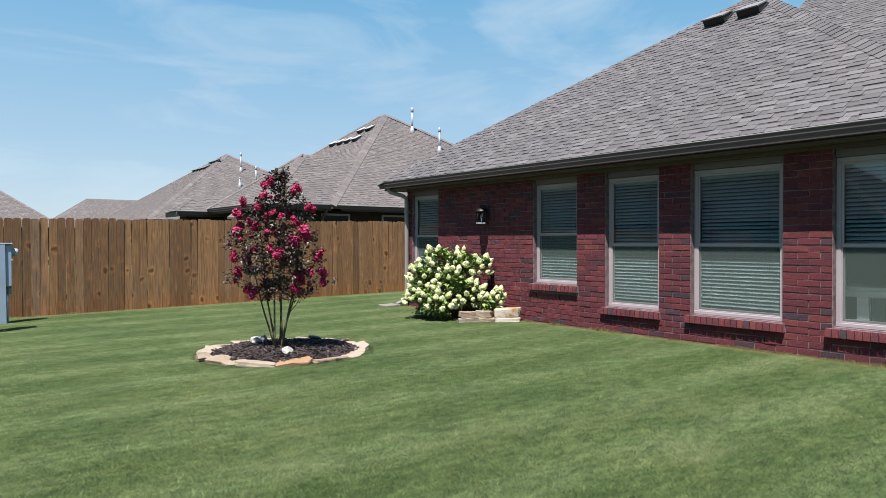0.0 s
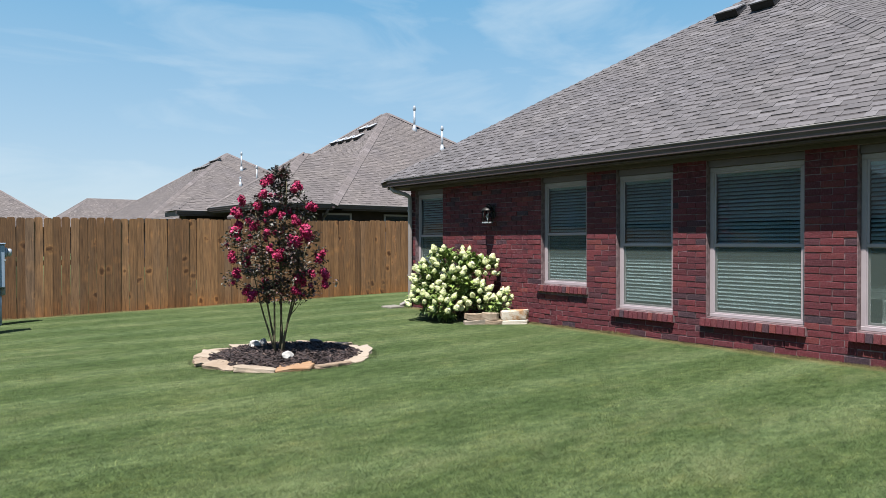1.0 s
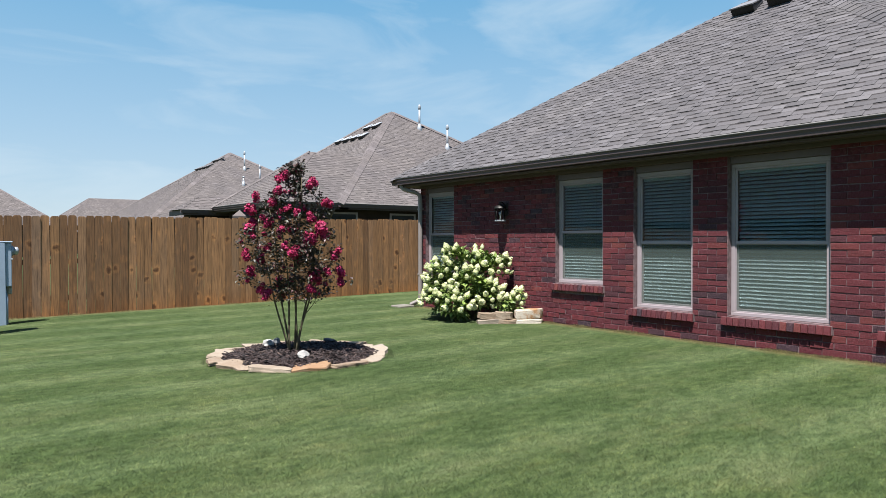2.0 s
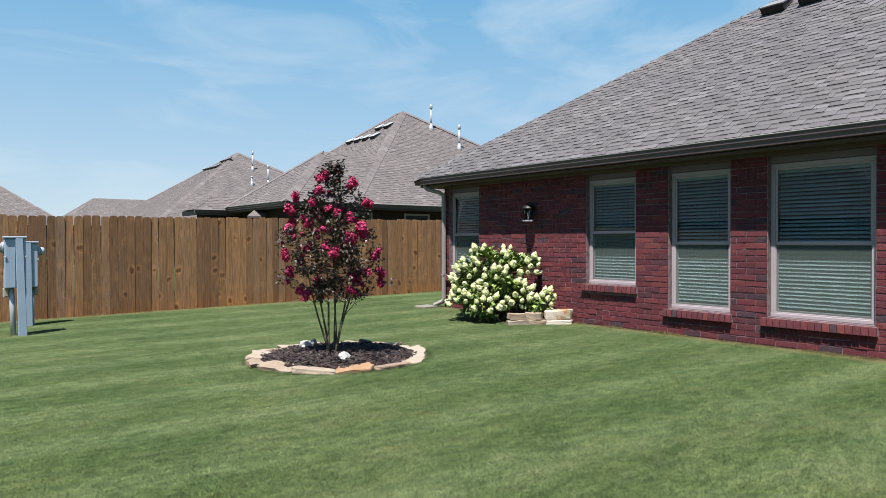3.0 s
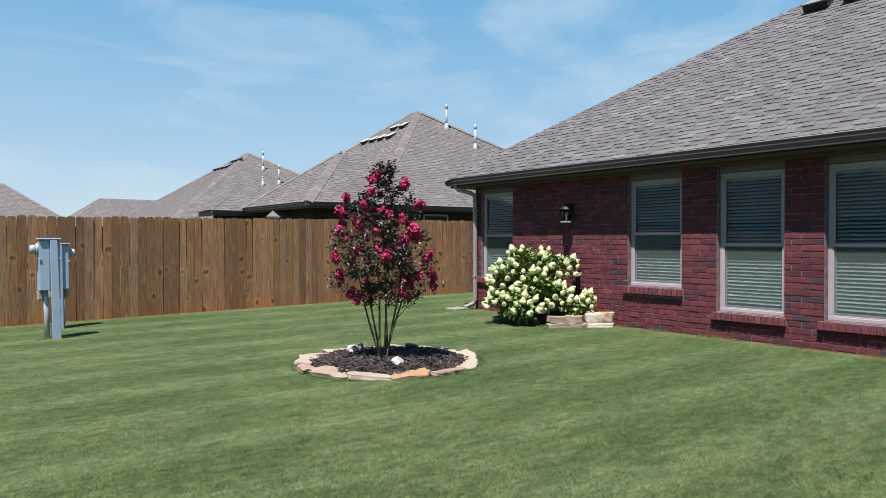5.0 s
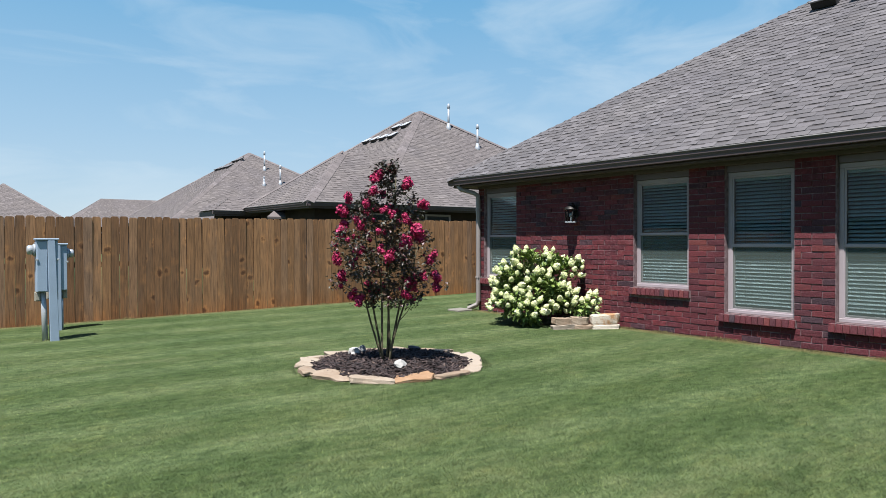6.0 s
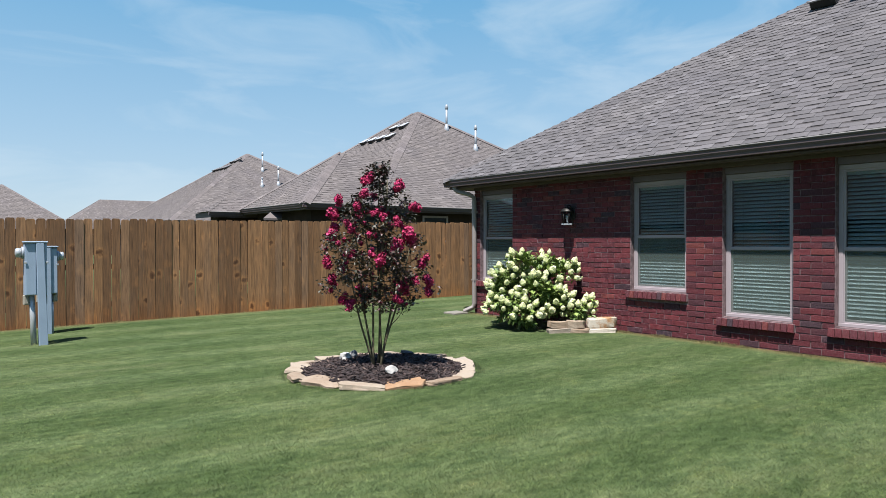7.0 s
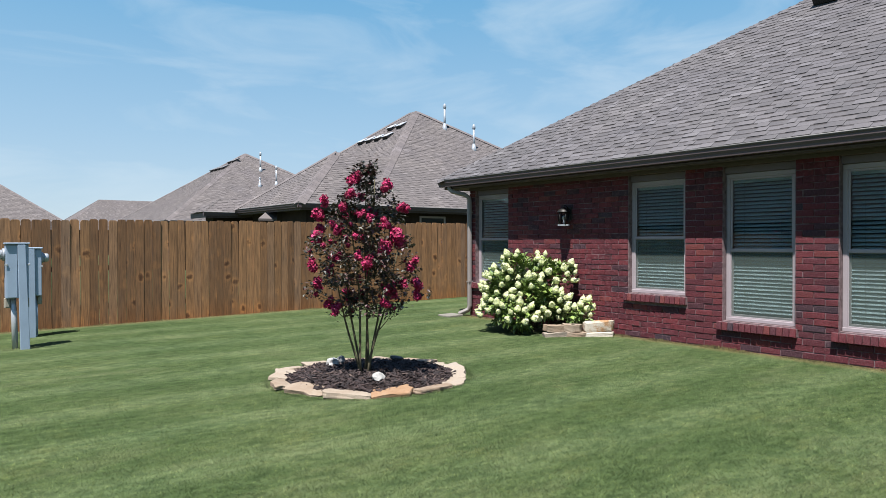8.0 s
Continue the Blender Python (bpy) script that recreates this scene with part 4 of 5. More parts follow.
# ---- neighbouring houses ----
def hip_house(name, x0, x1, y0, y1, z_e, label, seed, expo=0.112, slopes=("front", "left"), pitch=0.75, ex=0.0, over=0.42):
    """A house under a hip roof whose ridge runs along the longer side. Slopes named are covered with shingle tabs."""
    h = thing(name, ((x0 + x1) / 2, (y0 + y1) / 2, 0.2), label, "house", "neighbouring houses")
    rng = random.Random(seed)
    half = min(x1 - x0, y1 - y0) / 2
    zr = z_e + pitch * half
    if x1 - x0 <= y1 - y0:
        a, b = ((x0 + x1) / 2, y0 + half, zr), ((x0 + x1) / 2, y1 - half, zr)
    else:
        a, b = (x0 + half, (y0 + y1) / 2, zr), (x1 - half, (y0 + y1) / 2, zr)
    bm = bmesh.new()
    v = [bm.verts.new(p) for p in ((x0, y0, z_e), (x1 + ex, y0, z_e), (x1 + ex, y1, z_e), (x0, y1, z_e), a, (b[0] + 0.001, b[1] + 0.001, b[2]))]
    quads = ((0, 1, 4), (1, 2, 5, 4), (2, 3, 5), (3, 0, 4, 5)) if x1 - x0 <= y1 - y0 else ((0, 1, 5, 4), (1, 2, 5), (2, 3, 4, 5), (3, 0, 4))
    for q in quads:
        bm.faces.new([v[i] for i in q])
    bmesh.ops.recalc_face_normals(bm, faces=bm.faces)
    r = part("roof", bm, M_SHINGLE_FAR, h, "grey-brown shingle hip roof")
    k = 1 / math.hypot(1, pitch)
    along_y = x1 - x0 <= y1 - y0
    if "front" in slopes:
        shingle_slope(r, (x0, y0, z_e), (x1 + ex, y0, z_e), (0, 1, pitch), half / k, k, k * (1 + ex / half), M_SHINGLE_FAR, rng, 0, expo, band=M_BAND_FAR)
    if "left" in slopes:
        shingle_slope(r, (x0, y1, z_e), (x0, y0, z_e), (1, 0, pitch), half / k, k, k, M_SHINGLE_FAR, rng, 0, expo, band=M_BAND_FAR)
    for lo, hi in (((x0, y0), a), ((x1 + ex, y0), a if along_y else b), ((x0, y1), b if along_y else a)):
        hip_cap(r, (*lo, z_e + 0.02), (*hi[:2], hi[2] + 0.02), M_CAP_FAR, rng, half=0.17, lift=0.016)
    hip_cap(r, (*a[:2], a[2] + 0.02), (*b[:2], b[2] + 0.02), M_CAP_FAR, rng, name="ridge_cap", lift=0.016)
    part("wall", boxes((x0 + over, x1 - over, y0 + over, y1 - over, 0.0, z_e - 0.12)), M_FARWALL, h, "dark brown brick wall")
    part("soffit", boxes((x0 + 0.1, x1 - 0.1, y0 + 0.1, y1 - 0.1, z_e - 0.16, z_e - 0.145)), M_SOFFIT, h)
    part("fascia", boxes((x0 + 0.08, x0 + 0.1, y0 + 0.08, y1 - 0.08, z_e - 0.18, z_e - 0.02), (x0 + 0.1, x1 - 0.1, y0 + 0.08, y0 + 0.1, z_e - 0.18, z_e - 0.02)), M_GUTTER, h)
    gutter_run("gutter", h, M_GUTTER, y0 - 0.02, y1, x0 - 0.025, z_e - 0.004)
    g = gutter_run("gutter", h, M_GUTTER, x0 - 0.02, x1, 0.0, 0.0)
    g.matrix_basis = Matrix(((0, 1, 0, 0.0), (1, 0, 0, y0 - 0.025), (0, 0, 1, z_e - 0.004), (0, 0, 0, 1)))
    return h, r


def roof_pipe(x, y, z, height, parent, rad=0.043):
    p = thing("flue_pipe", (x, y, z), parent=parent)
    bm = bmesh.new()
    tube(bm, [(x, y, z - 0.2), (x, y, z + 0.02), (x, y, z + 0.22)], [rad * 2.6, rad * 2.3, rad * 1.15], 12)
    part("flashing", bm, M_GALV, p)
    bm = bmesh.new()
    tube(bm, [(x, y, z), (x, y, z + height * 0.8)], [rad, rad], 10)
    part("pipe", bm, M_GALV, p, "galvanised flue pipe")
    bm = bmesh.new()
    t = z + height * 0.8
    tube(bm, [(x, y, t), (x, y, t + 0.03), (x, y, t + height * 0.12), (x, y, t + height * 0.2)], [rad * 1.05, rad * 1.45, rad * 1.45, rad * 0.7], 12)
    part("cap", bm, M_GALV, p)


E2 = 2.75
NX, NY = 10.5, 18.4
near_house, near_roof = hip_house("neighbour_house", NX, NX + 11.2, NY, NY + 11.5, E2, "neighbouring brick house with a tall grey-brown shingle hip roof", 21, ex=2.2)
# its front wing, a lower hip roof that runs into the tall one
WGX, WGW = 8.35, 4.7


def build_neighbour_wing():
    half, p = WGW / 2, 0.75
    ym, zr = NY + half, E2 + p * half
    apex, meet = (WGX + half, ym, zr), (NX + half + 0.1, ym, zr)
    bm = bmesh.new()
    v = [bm.verts.new(q) for q in ((WGX, NY, E2), (NX, NY, E2), meet, apex, (WGX, NY + WGW, E2), (NX, NY + WGW, E2))]
    for q in ((0, 1, 2, 3), (0, 3, 4), (4, 3, 2, 5)):
        bm.faces.new([v[i] for i in q])
    bmesh.ops.recalc_face_normals(bm, faces=bm.faces)
    r = part("wing_roof", bm, M_SHINGLE_FAR, near_house, "lower shingle hip roof of the front wing")
    k = 1 / math.hypot(1, p)
    rng = random.Random(8)
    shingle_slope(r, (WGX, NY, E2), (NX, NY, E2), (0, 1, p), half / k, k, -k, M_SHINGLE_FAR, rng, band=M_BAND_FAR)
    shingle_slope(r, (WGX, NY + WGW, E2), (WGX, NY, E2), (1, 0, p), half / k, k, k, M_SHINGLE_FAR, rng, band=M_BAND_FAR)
    for lo in ((WGX, NY), (WGX, NY + WGW)):
        hip_cap(r, (*lo, E2 + 0.02), (*apex[:2], zr + 0.02), M_CAP_FAR, rng, half=0.17, lift=0.016)
    hip_cap(r, (*apex[:2], zr + 0.02), (*meet[:2], zr + 0.02), M_CAP_FAR, rng, name="ridge_cap", lift=0.016)
    part("wing_wall", boxes((WGX + 0.42, NX + 1, NY + 0.43, NY + WGW - 0.42, 0.0, E2 - 0.12)), M_FARWALL, near_house, "dark brown brick wall")
    part("soffit", boxes((WGX + 0.1, NX + 0.4, NY + 0.1, NY + WGW - 0.1, E2 - 0.165, E2 - 0.15)), M_SOFFIT, near_house)
    part("fascia", boxes((WGX + 0.08, WGX + 0.1, NY + 0.08, NY + WGW - 0.08, E2 - 0.18, E2 - 0.02), (WGX + 0.1, NX + 0.4, NY + 0.08, NY + 0.1, E2 - 0.18, E2 - 0.02)), M_GUTTER, near_house)
    gutter_run("gutter", near_house, M_GUTTER, NY - 0.02, NY + WGW, WGX - 0.025, E2 - 0.004)
    g = gutter_run("gutter", near_house, M_GUTTER, WGX - 0.02, NX, 0.0, 0.0)
    g.matrix_basis = Matrix(((0, 1, 0, 0.0), (1, 0, 0, NY - 0.025), (0, 0, 1, E2 - 0.004), (0, 0, 0, 1)))
    for x in (10.9, 13.1):
        w = thing("window", (x, NY + 0.42, 1.2), parent=near_house)
        part("window_frame", boxes((x - 0.5, x - 0.44, NY + 0.39, NY + 0.45, 0.9, 2.5), (x + 0.44, x + 0.5, NY + 0.39, NY + 0.45, 0.9, 2.5), (x - 0.44, x + 0.44, NY + 0.39, NY + 0.45, 2.44, 2.5), (x - 0.44, x + 0.44, NY + 0.39, NY + 0.45, 1.66, 1.72)), M_TRIM, w)
        part("pane", boxes((x - 0.44, x + 0.44, NY + 0.41, NY + 0.42, 0.9, 2.44)), M_DARKGLASS, w)
    bm = bmesh.new()
    tube(bm, [(10.4, NY + 0.05, E2 - 0.12), (10.4, NY + 0.2, E2 - 0.3), (10.4, NY + 0.36, E2 - 0.4), (10.4, NY + 0.36, 0.4)], [0.05] * 4, 4)
    part("downspout", bm, M_GUTTER, near_house)


build_neighbour_wing()


def build_neighbour_porch():
    """A lower roof that stands out on the west side, and the little porch roof before it."""
    x0, x1, y0, y1, z = 7.36, 10.9, 23.1, 24.7, 2.66
    half, p = (y1 - y0) / 2, 0.6
    bm = bmesh.new()
    ym, zr = (y0 + y1) / 2, z + p * half
    v = [bm.verts.new(q) for q in ((x0, y0, z), (x1 + 2, y0, z), (x1 + 2, ym, zr), (x0 + half, ym, zr), (x0, y1, z), (x1 + 2, y1, z))]
    for q in ((0, 1, 2, 3), (0, 3, 4), (4, 3, 2, 5)):
        bm.faces.new([v[i] for i in q])
    bmesh.ops.recalc_face_normals(bm, faces=bm.faces)
    r = part("back_wing_roof", bm, M_SHINGLE_FAR, near_house, "low shingle roof of the back wing")
    rng = random.Random(12)
    k = 1 / math.hypot(1, p)
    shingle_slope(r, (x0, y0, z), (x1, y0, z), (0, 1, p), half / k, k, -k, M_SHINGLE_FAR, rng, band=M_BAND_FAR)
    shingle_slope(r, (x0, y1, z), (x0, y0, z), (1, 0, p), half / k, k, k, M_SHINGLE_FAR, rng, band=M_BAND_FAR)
    part("fascia", boxes((x0 + 0.06, x0 + 0.1, y0 + 0.06, y1, z - 0.18, z - 0.02), (x0 + 0.1, x1, y0 + 0.06, y0 + 0.1, z - 0.18, z - 0.02)), M_GUTTER, near_house)
    g = gutter_run("gutter", near_house, M_GUTTER, x0 - 0.02, x1, 0.0, 0.0)
    g.matrix_basis = Matrix(((0, 1, 0, 0.0), (1, 0, 0, y0 - 0.025), (0, 0, 1, z - 0.004), (0, 0, 0, 1)))
    part("back_wing_wall", boxes((x0 + 0.42, x1 + 1, y0 + 0.42, y1 - 0.42, 0.0, z - 0.12)), M_FARWALL, near_house, "dark brown brick wall")
    # porch: a short single slope on a post
    bm = bmesh.new()
    a, b = (8.03, 20.4, 2.38), (8.60, 20.4, 2.38)
    c, d = (8.75, 20.75, 2.585), (8.40, 20.75, 2.585)
    top = [bm.verts.new(q) for q in (a, b, c, d)]
    low = [bm.verts.new((q[0], q[1], q[2] - 0.06)) for q in (a, b, c, d)]
    bm.faces.new(top)
    bm.faces.new(low[::-1])
    for i in range(4):
        bm.faces.new((top[i], low[i], low[(i + 1) % 4], top[(i + 1) % 4]))
    bmesh.ops.recalc_face_normals(bm, faces=bm.faces)
    part("porch_roof", bm, M_CAP_FAR, near_house, "small pale shingle porch roof")
    part("porch_post", boxes((8.10, 8.20, 20.42, 20.52, 0.2, 2.33), bevel=0.004), M_FARWALL, near_house)


build_neighbour_porch()


def on_front(x, y, y0=NY, ze=E2, p=0.75):
    return (x, y, ze + p * (y - y0))


for x, y, hh in ((16.75, 22.95, 1.0), (17.25, 21.75, 0.97)):
    roof_pipe(*on_front(x, y), hh, near_roof)
for row, u in ((0, 0), (0, 1), (0, 2), (0, 3), (1, 2), (1, 3)):
    x = 14.3 + 0.62 * row
    roof_vent((x, 25.3 - 0.62 * u, E2 + 0.75 * (x - NX)), (1, 0, 0.75), near_roof, 0.36, 0.34, M_VENT_GLARE)

far_house, far_roof = hip_house("neighbour_house", 9.3, 21.7, 34.6, 47.0, 2.75, "far neighbouring house with a grey-brown hip roof", 31, pitch=0.68, ex=1.5)
for x, y, hh in ((15.75, 39.1, 1.1), (16.15, 37.8, 1.1), (15.1, 37.6, 0.5)):
    roof_pipe(*on_front(x, y, 34.6, 2.75, 0.68), hh, far_roof)
for row, u in ((0, 0), (0, 1), (0, 2), (0, 3), (1, 2), (1, 3)):
    x = 13.9 + 0.62 * row
    roof_vent((x, 41.9 - 0.62 * u, 2.75 + 0.68 * (x - 9.3)), (1, 0, 0.68), far_roof, 0.40, 0.28)
hip_house("neighbour_house", 11.0, 33.0, 82.0, 92.4, 2.75, "distant house with a long grey-brown hip roof", 41, slopes=("front",), expo=0.2)
hip_house("neighbour_house", 0.1, 11.5, 69.2, 80.6, 2.75, "distant house with a pointed grey-brown hip roof", 42, slopes=("front",), expo=0.2)
# unseen houses behind the yard that the windows mirror; roofs darkened to dim the panes
for y, long in ((-22.0, 14.0), (-5.0, 13.5), (12.3, 30.2), (45.7, 15.0)):
    back_house, back_roof = hip_house("neighbour_house", -31.0, -19.5, y, y + long, 2.75, "unseen house across the back fence, hip roof darkened for the window reflections", 43, slopes=())
    back_roof.data.materials[0] = M_SHINGLE_DARK


# ---- fence ----
def dog_ear(width, height, thick, seed):
    """One fence board with a rounded dog-ear top, slightly cupped."""
    rng = random.Random(seed)
    bm = bmesh.new()
    w, c = width / 2, width * 0.40
    o = [(-w, 0), (w, 0), (w, height - c)] + [(w - c + c * math.cos(t), height - c + c * math.sin(t) * 0.9) for t in (0.5, 1.0)] + [(-w + c - c * math.cos(t), height - c + c * math.sin(t) * 0.9) for t in (1.0, 0.5)] + [(-w, height - c)]
    bow = rng.uniform(-0.004, 0.004)
    f = [bm.verts.new((x + bow * z, rng.uniform(-0.001, 0.001), z)) for x, z in o]
    b = [bm.verts.new((x + bow * z, thick, z)) for x, z in o]
    bm.faces.new(f)
    bm.faces.new(b[::-1])
    for i in range(len(o)):
        bm.faces.new((f[i], f[(i + 1) % len(o)], b[(i + 1) % len(o)], b[i]))
    bmesh.ops.recalc_face_normals(bm, faces=bm.faces)
    me = bpy.data.meshes.new("board")
    bm.to_mesh(me)
    bm.free()
    me.materials.append(M_FENCE)
    return me


def build_fence(name, x0, x1, y, seed, label, turn=None):
    f = thing(name, ((x0 + x1) / 2, y, 0.25), label, "fence")
    rng = random.Random(seed)
    kinds = [dog_ear(0.1385, 1.83, 0.016, seed + i) for i in range(9)]
    x = x0
    while x < x1:
        b = part("board", rng.choice(kinds), None, f)
        gz = 0.225 + 0.0085 * x + rng.uniform(-0.012, 0.012)
        b.matrix_basis = pose(x, y + rng.uniform(-0.004, 0.004), gz, rng.uniform(-0.25, 0.25), rng.uniform(-0.35, 0.35), rng.uniform(-1.2, 1.2))
        x += 0.1412 + rng.uniform(-0.0015, 0.004)
    for z in (0.35, 1.0, 1.6):
        bm = bmesh.new()
        a, b = 0.225 + 0.0085 * x0 + z, 0.225 + 0.0085 * x1 + z
        o = [(y + 0.024, -0.045), (y + 0.062, -0.045), (y + 0.062, 0.045), (y + 0.024, 0.045)]
        p, q = [bm.verts.new((x0, yy, a + zz)) for yy, zz in o], [bm.verts.new((x1, yy, b + zz)) for yy, zz in o]
        for i in range(4):
            bm.faces.new((p[i], p[(i + 1) % 4], q[(i + 1) % 4], q[i]))
        bm.faces.new(p[::-1]), bm.faces.new(q)
        bmesh.ops.recalc_face_normals(bm, faces=bm.faces)
        part("rail", bm, M_RAIL, f)
    x = x0 + 0.3
    while x < x1:
        gz = 0.225 + 0.0085 * x
        part("post", boxes((x - 0.045, x + 0.045, y + 0.064, y + 0.154, 0.0, gz + 1.72), bevel=0.004), M_RAIL, f)
        x += 2.44
    return f


build_fence("fence", -10.9, 14.5, 14.2, 3, "brown stained cedar privacy fence with dog-ear boards")


back_fence = thing("fence", (-11.0, 0.0, 0.15), "brown cedar privacy fence along the back of the yard", "fence")
for i in range(88):
    b = part("board", boxes((-11.0, -10.984, -11.0 + i * 0.286, -11.0 + i * 0.286 + 0.28, 0.1, 1.95), bevel=0.003), M_FENCE, back_fence)
for z in (0.5, 1.1, 1.7):
    part("rail", boxes((-11.06, -11.004, -11.0, 14.15, z - 0.045, z + 0.045)), M_RAIL, back_fence)


# ---- meter pedestal ----
def build_meter(x, y, foot, z0, z1, side, label, ch=0.130):
    """A steel meter pedestal: a cabinet on a broad channel that stands in the ground, with a conduit beside it. side: where its meter sits."""
    g = ground_z(x, y)
    p = thing("meter_pedestal", (x + 0.14, y + 0.1, g), label, "meter pedestal", "meter pedestals")
    cab = part("cabinet", boxes((x, x + 0.26, y + 0.012, y + 0.20, z0, z1), bevel=0.006), M_METER, p)
    part("door", boxes((x + 0.012, x + ch - 0.002, y, y + 0.010, z0 + 0.01, z1 - 0.02), bevel=0.003), M_METER, cab)
    part("door", boxes((x + ch + 0.096, x + 0.256, y, y + 0.010, z0 + 0.01, z1 - 0.02), bevel=0.003), M_METER, cab)
    part("lid", boxes((x - 0.012, x + 0.272, y - 0.03, y + 0.215, z1, z1 + 0.022), bevel=0.006), M_METER, cab)
    part("hasp", boxes((x - 0.012, x + 0.022, y - 0.016, y - 0.001, z0 + 0.43, z0 + 0.455), bevel=0.003), M_DOME, cab)
    part("hasp", boxes((x + 0.244, x + 0.274, y - 0.016, y - 0.001, z0 + 0.43, z0 + 0.455), bevel=0.003), M_DOME, cab)
    # channel, broader and set a little over at the foot
    bm = bmesh.new()
    box(bm, x + ch, x + ch + 0.092, y - 0.028, y + 0.011, g - 0.1, z1 - 0.003, 0.005)
    for v in bm.verts:
        if v.co.z < z0:
            v.co.x += foot + (0.014 if v.co.x > x + ch + 0.05 else -0.006)
    part("channel", bm, M_METER, p)
    bm = bmesh.new()
    tube(bm, [(x + 0.11, y + 0.10, g - 0.1), (x + 0.10, y + 0.10, (g + z0) / 2), (x + 0.085, y + 0.10, z0 + 0.01)], [0.036] * 3, 14)
    part("conduit", bm, M_DOME, p, "pale metal conduit pipe")
    bm = bmesh.new()
    tube(bm, [(x + 0.19, y + 0.12, g - 0.1), (x + 0.19, y + 0.12, z0 + 0.01)], [0.03, 0.03], 12)
    part("conduit", bm, M_METER, p)
    for dx in (0.0, 0.215):
        ob = part("outlet_box", boxes((x + dx - 0.012, x + dx + 0.055, y + 0.08, y + 0.17, z0 - 0.13, z0 - 0.002), bevel=0.006), M_OUTLET, p, "small tan outlet box")
        part("cover", boxes((x + dx - 0.002, x + dx + 0.045, y + 0.068, y + 0.079, z0 - 0.115, z0 - 0.02), bevel=0.004), M_OUTLET, ob)
    ex, z = (x if side < 0 else x + 0.26), z1 - 0.135
    ring, dome = bmesh.new(), bmesh.new()
    tube(ring, [(ex, y + 0.1, z), (ex + side * 0.028, y + 0.1, z), (ex + side * 0.03, y + 0.1, z)], [0.082, 0.082, 0.07], 22)
    tube(dome, [(ex + side * 0.03, y + 0.1, z), (ex + side * 0.085, y + 0.1, z), (ex + side * 0.10, y + 0.1, z), (ex + side * 0.106, y + 0.1, z)], [0.066, 0.064, 0.052, 0.02], 22)
    m = part("meter_socket", ring, M_GALV, p, "round meter socket ring")
    part("meter_dome", dome, M_DOME, m, "pale glass-covered meter")


M_OUTLET = plain("outlet_cover", (0.24, 0.22, 0.18), 0.5)
build_meter(1.195, 12.02, 0.034, 0.945, 1.655, -1, "pale blue-grey painted steel electric meter pedestal in the lawn")
build_meter(1.49, 13.26, 0.0, 0.880, 1.585, 1, "blue-grey steel meter pedestal standing close to the fence", 0.075)

# ---- splash block ----
bm = bmesh.new()
box(bm, 7.78, 8.10, 11.08, 11.42, 0.28, 0.372, 0.01)
for v in bm.verts:
    if v.co.z > 0.35:
        v.co.z -= 0.02 * (8.1 - v.co.x)
tagged(part("splash_block", bm, M_CONC), "weathered concrete splash block under the downspout", "splash block")


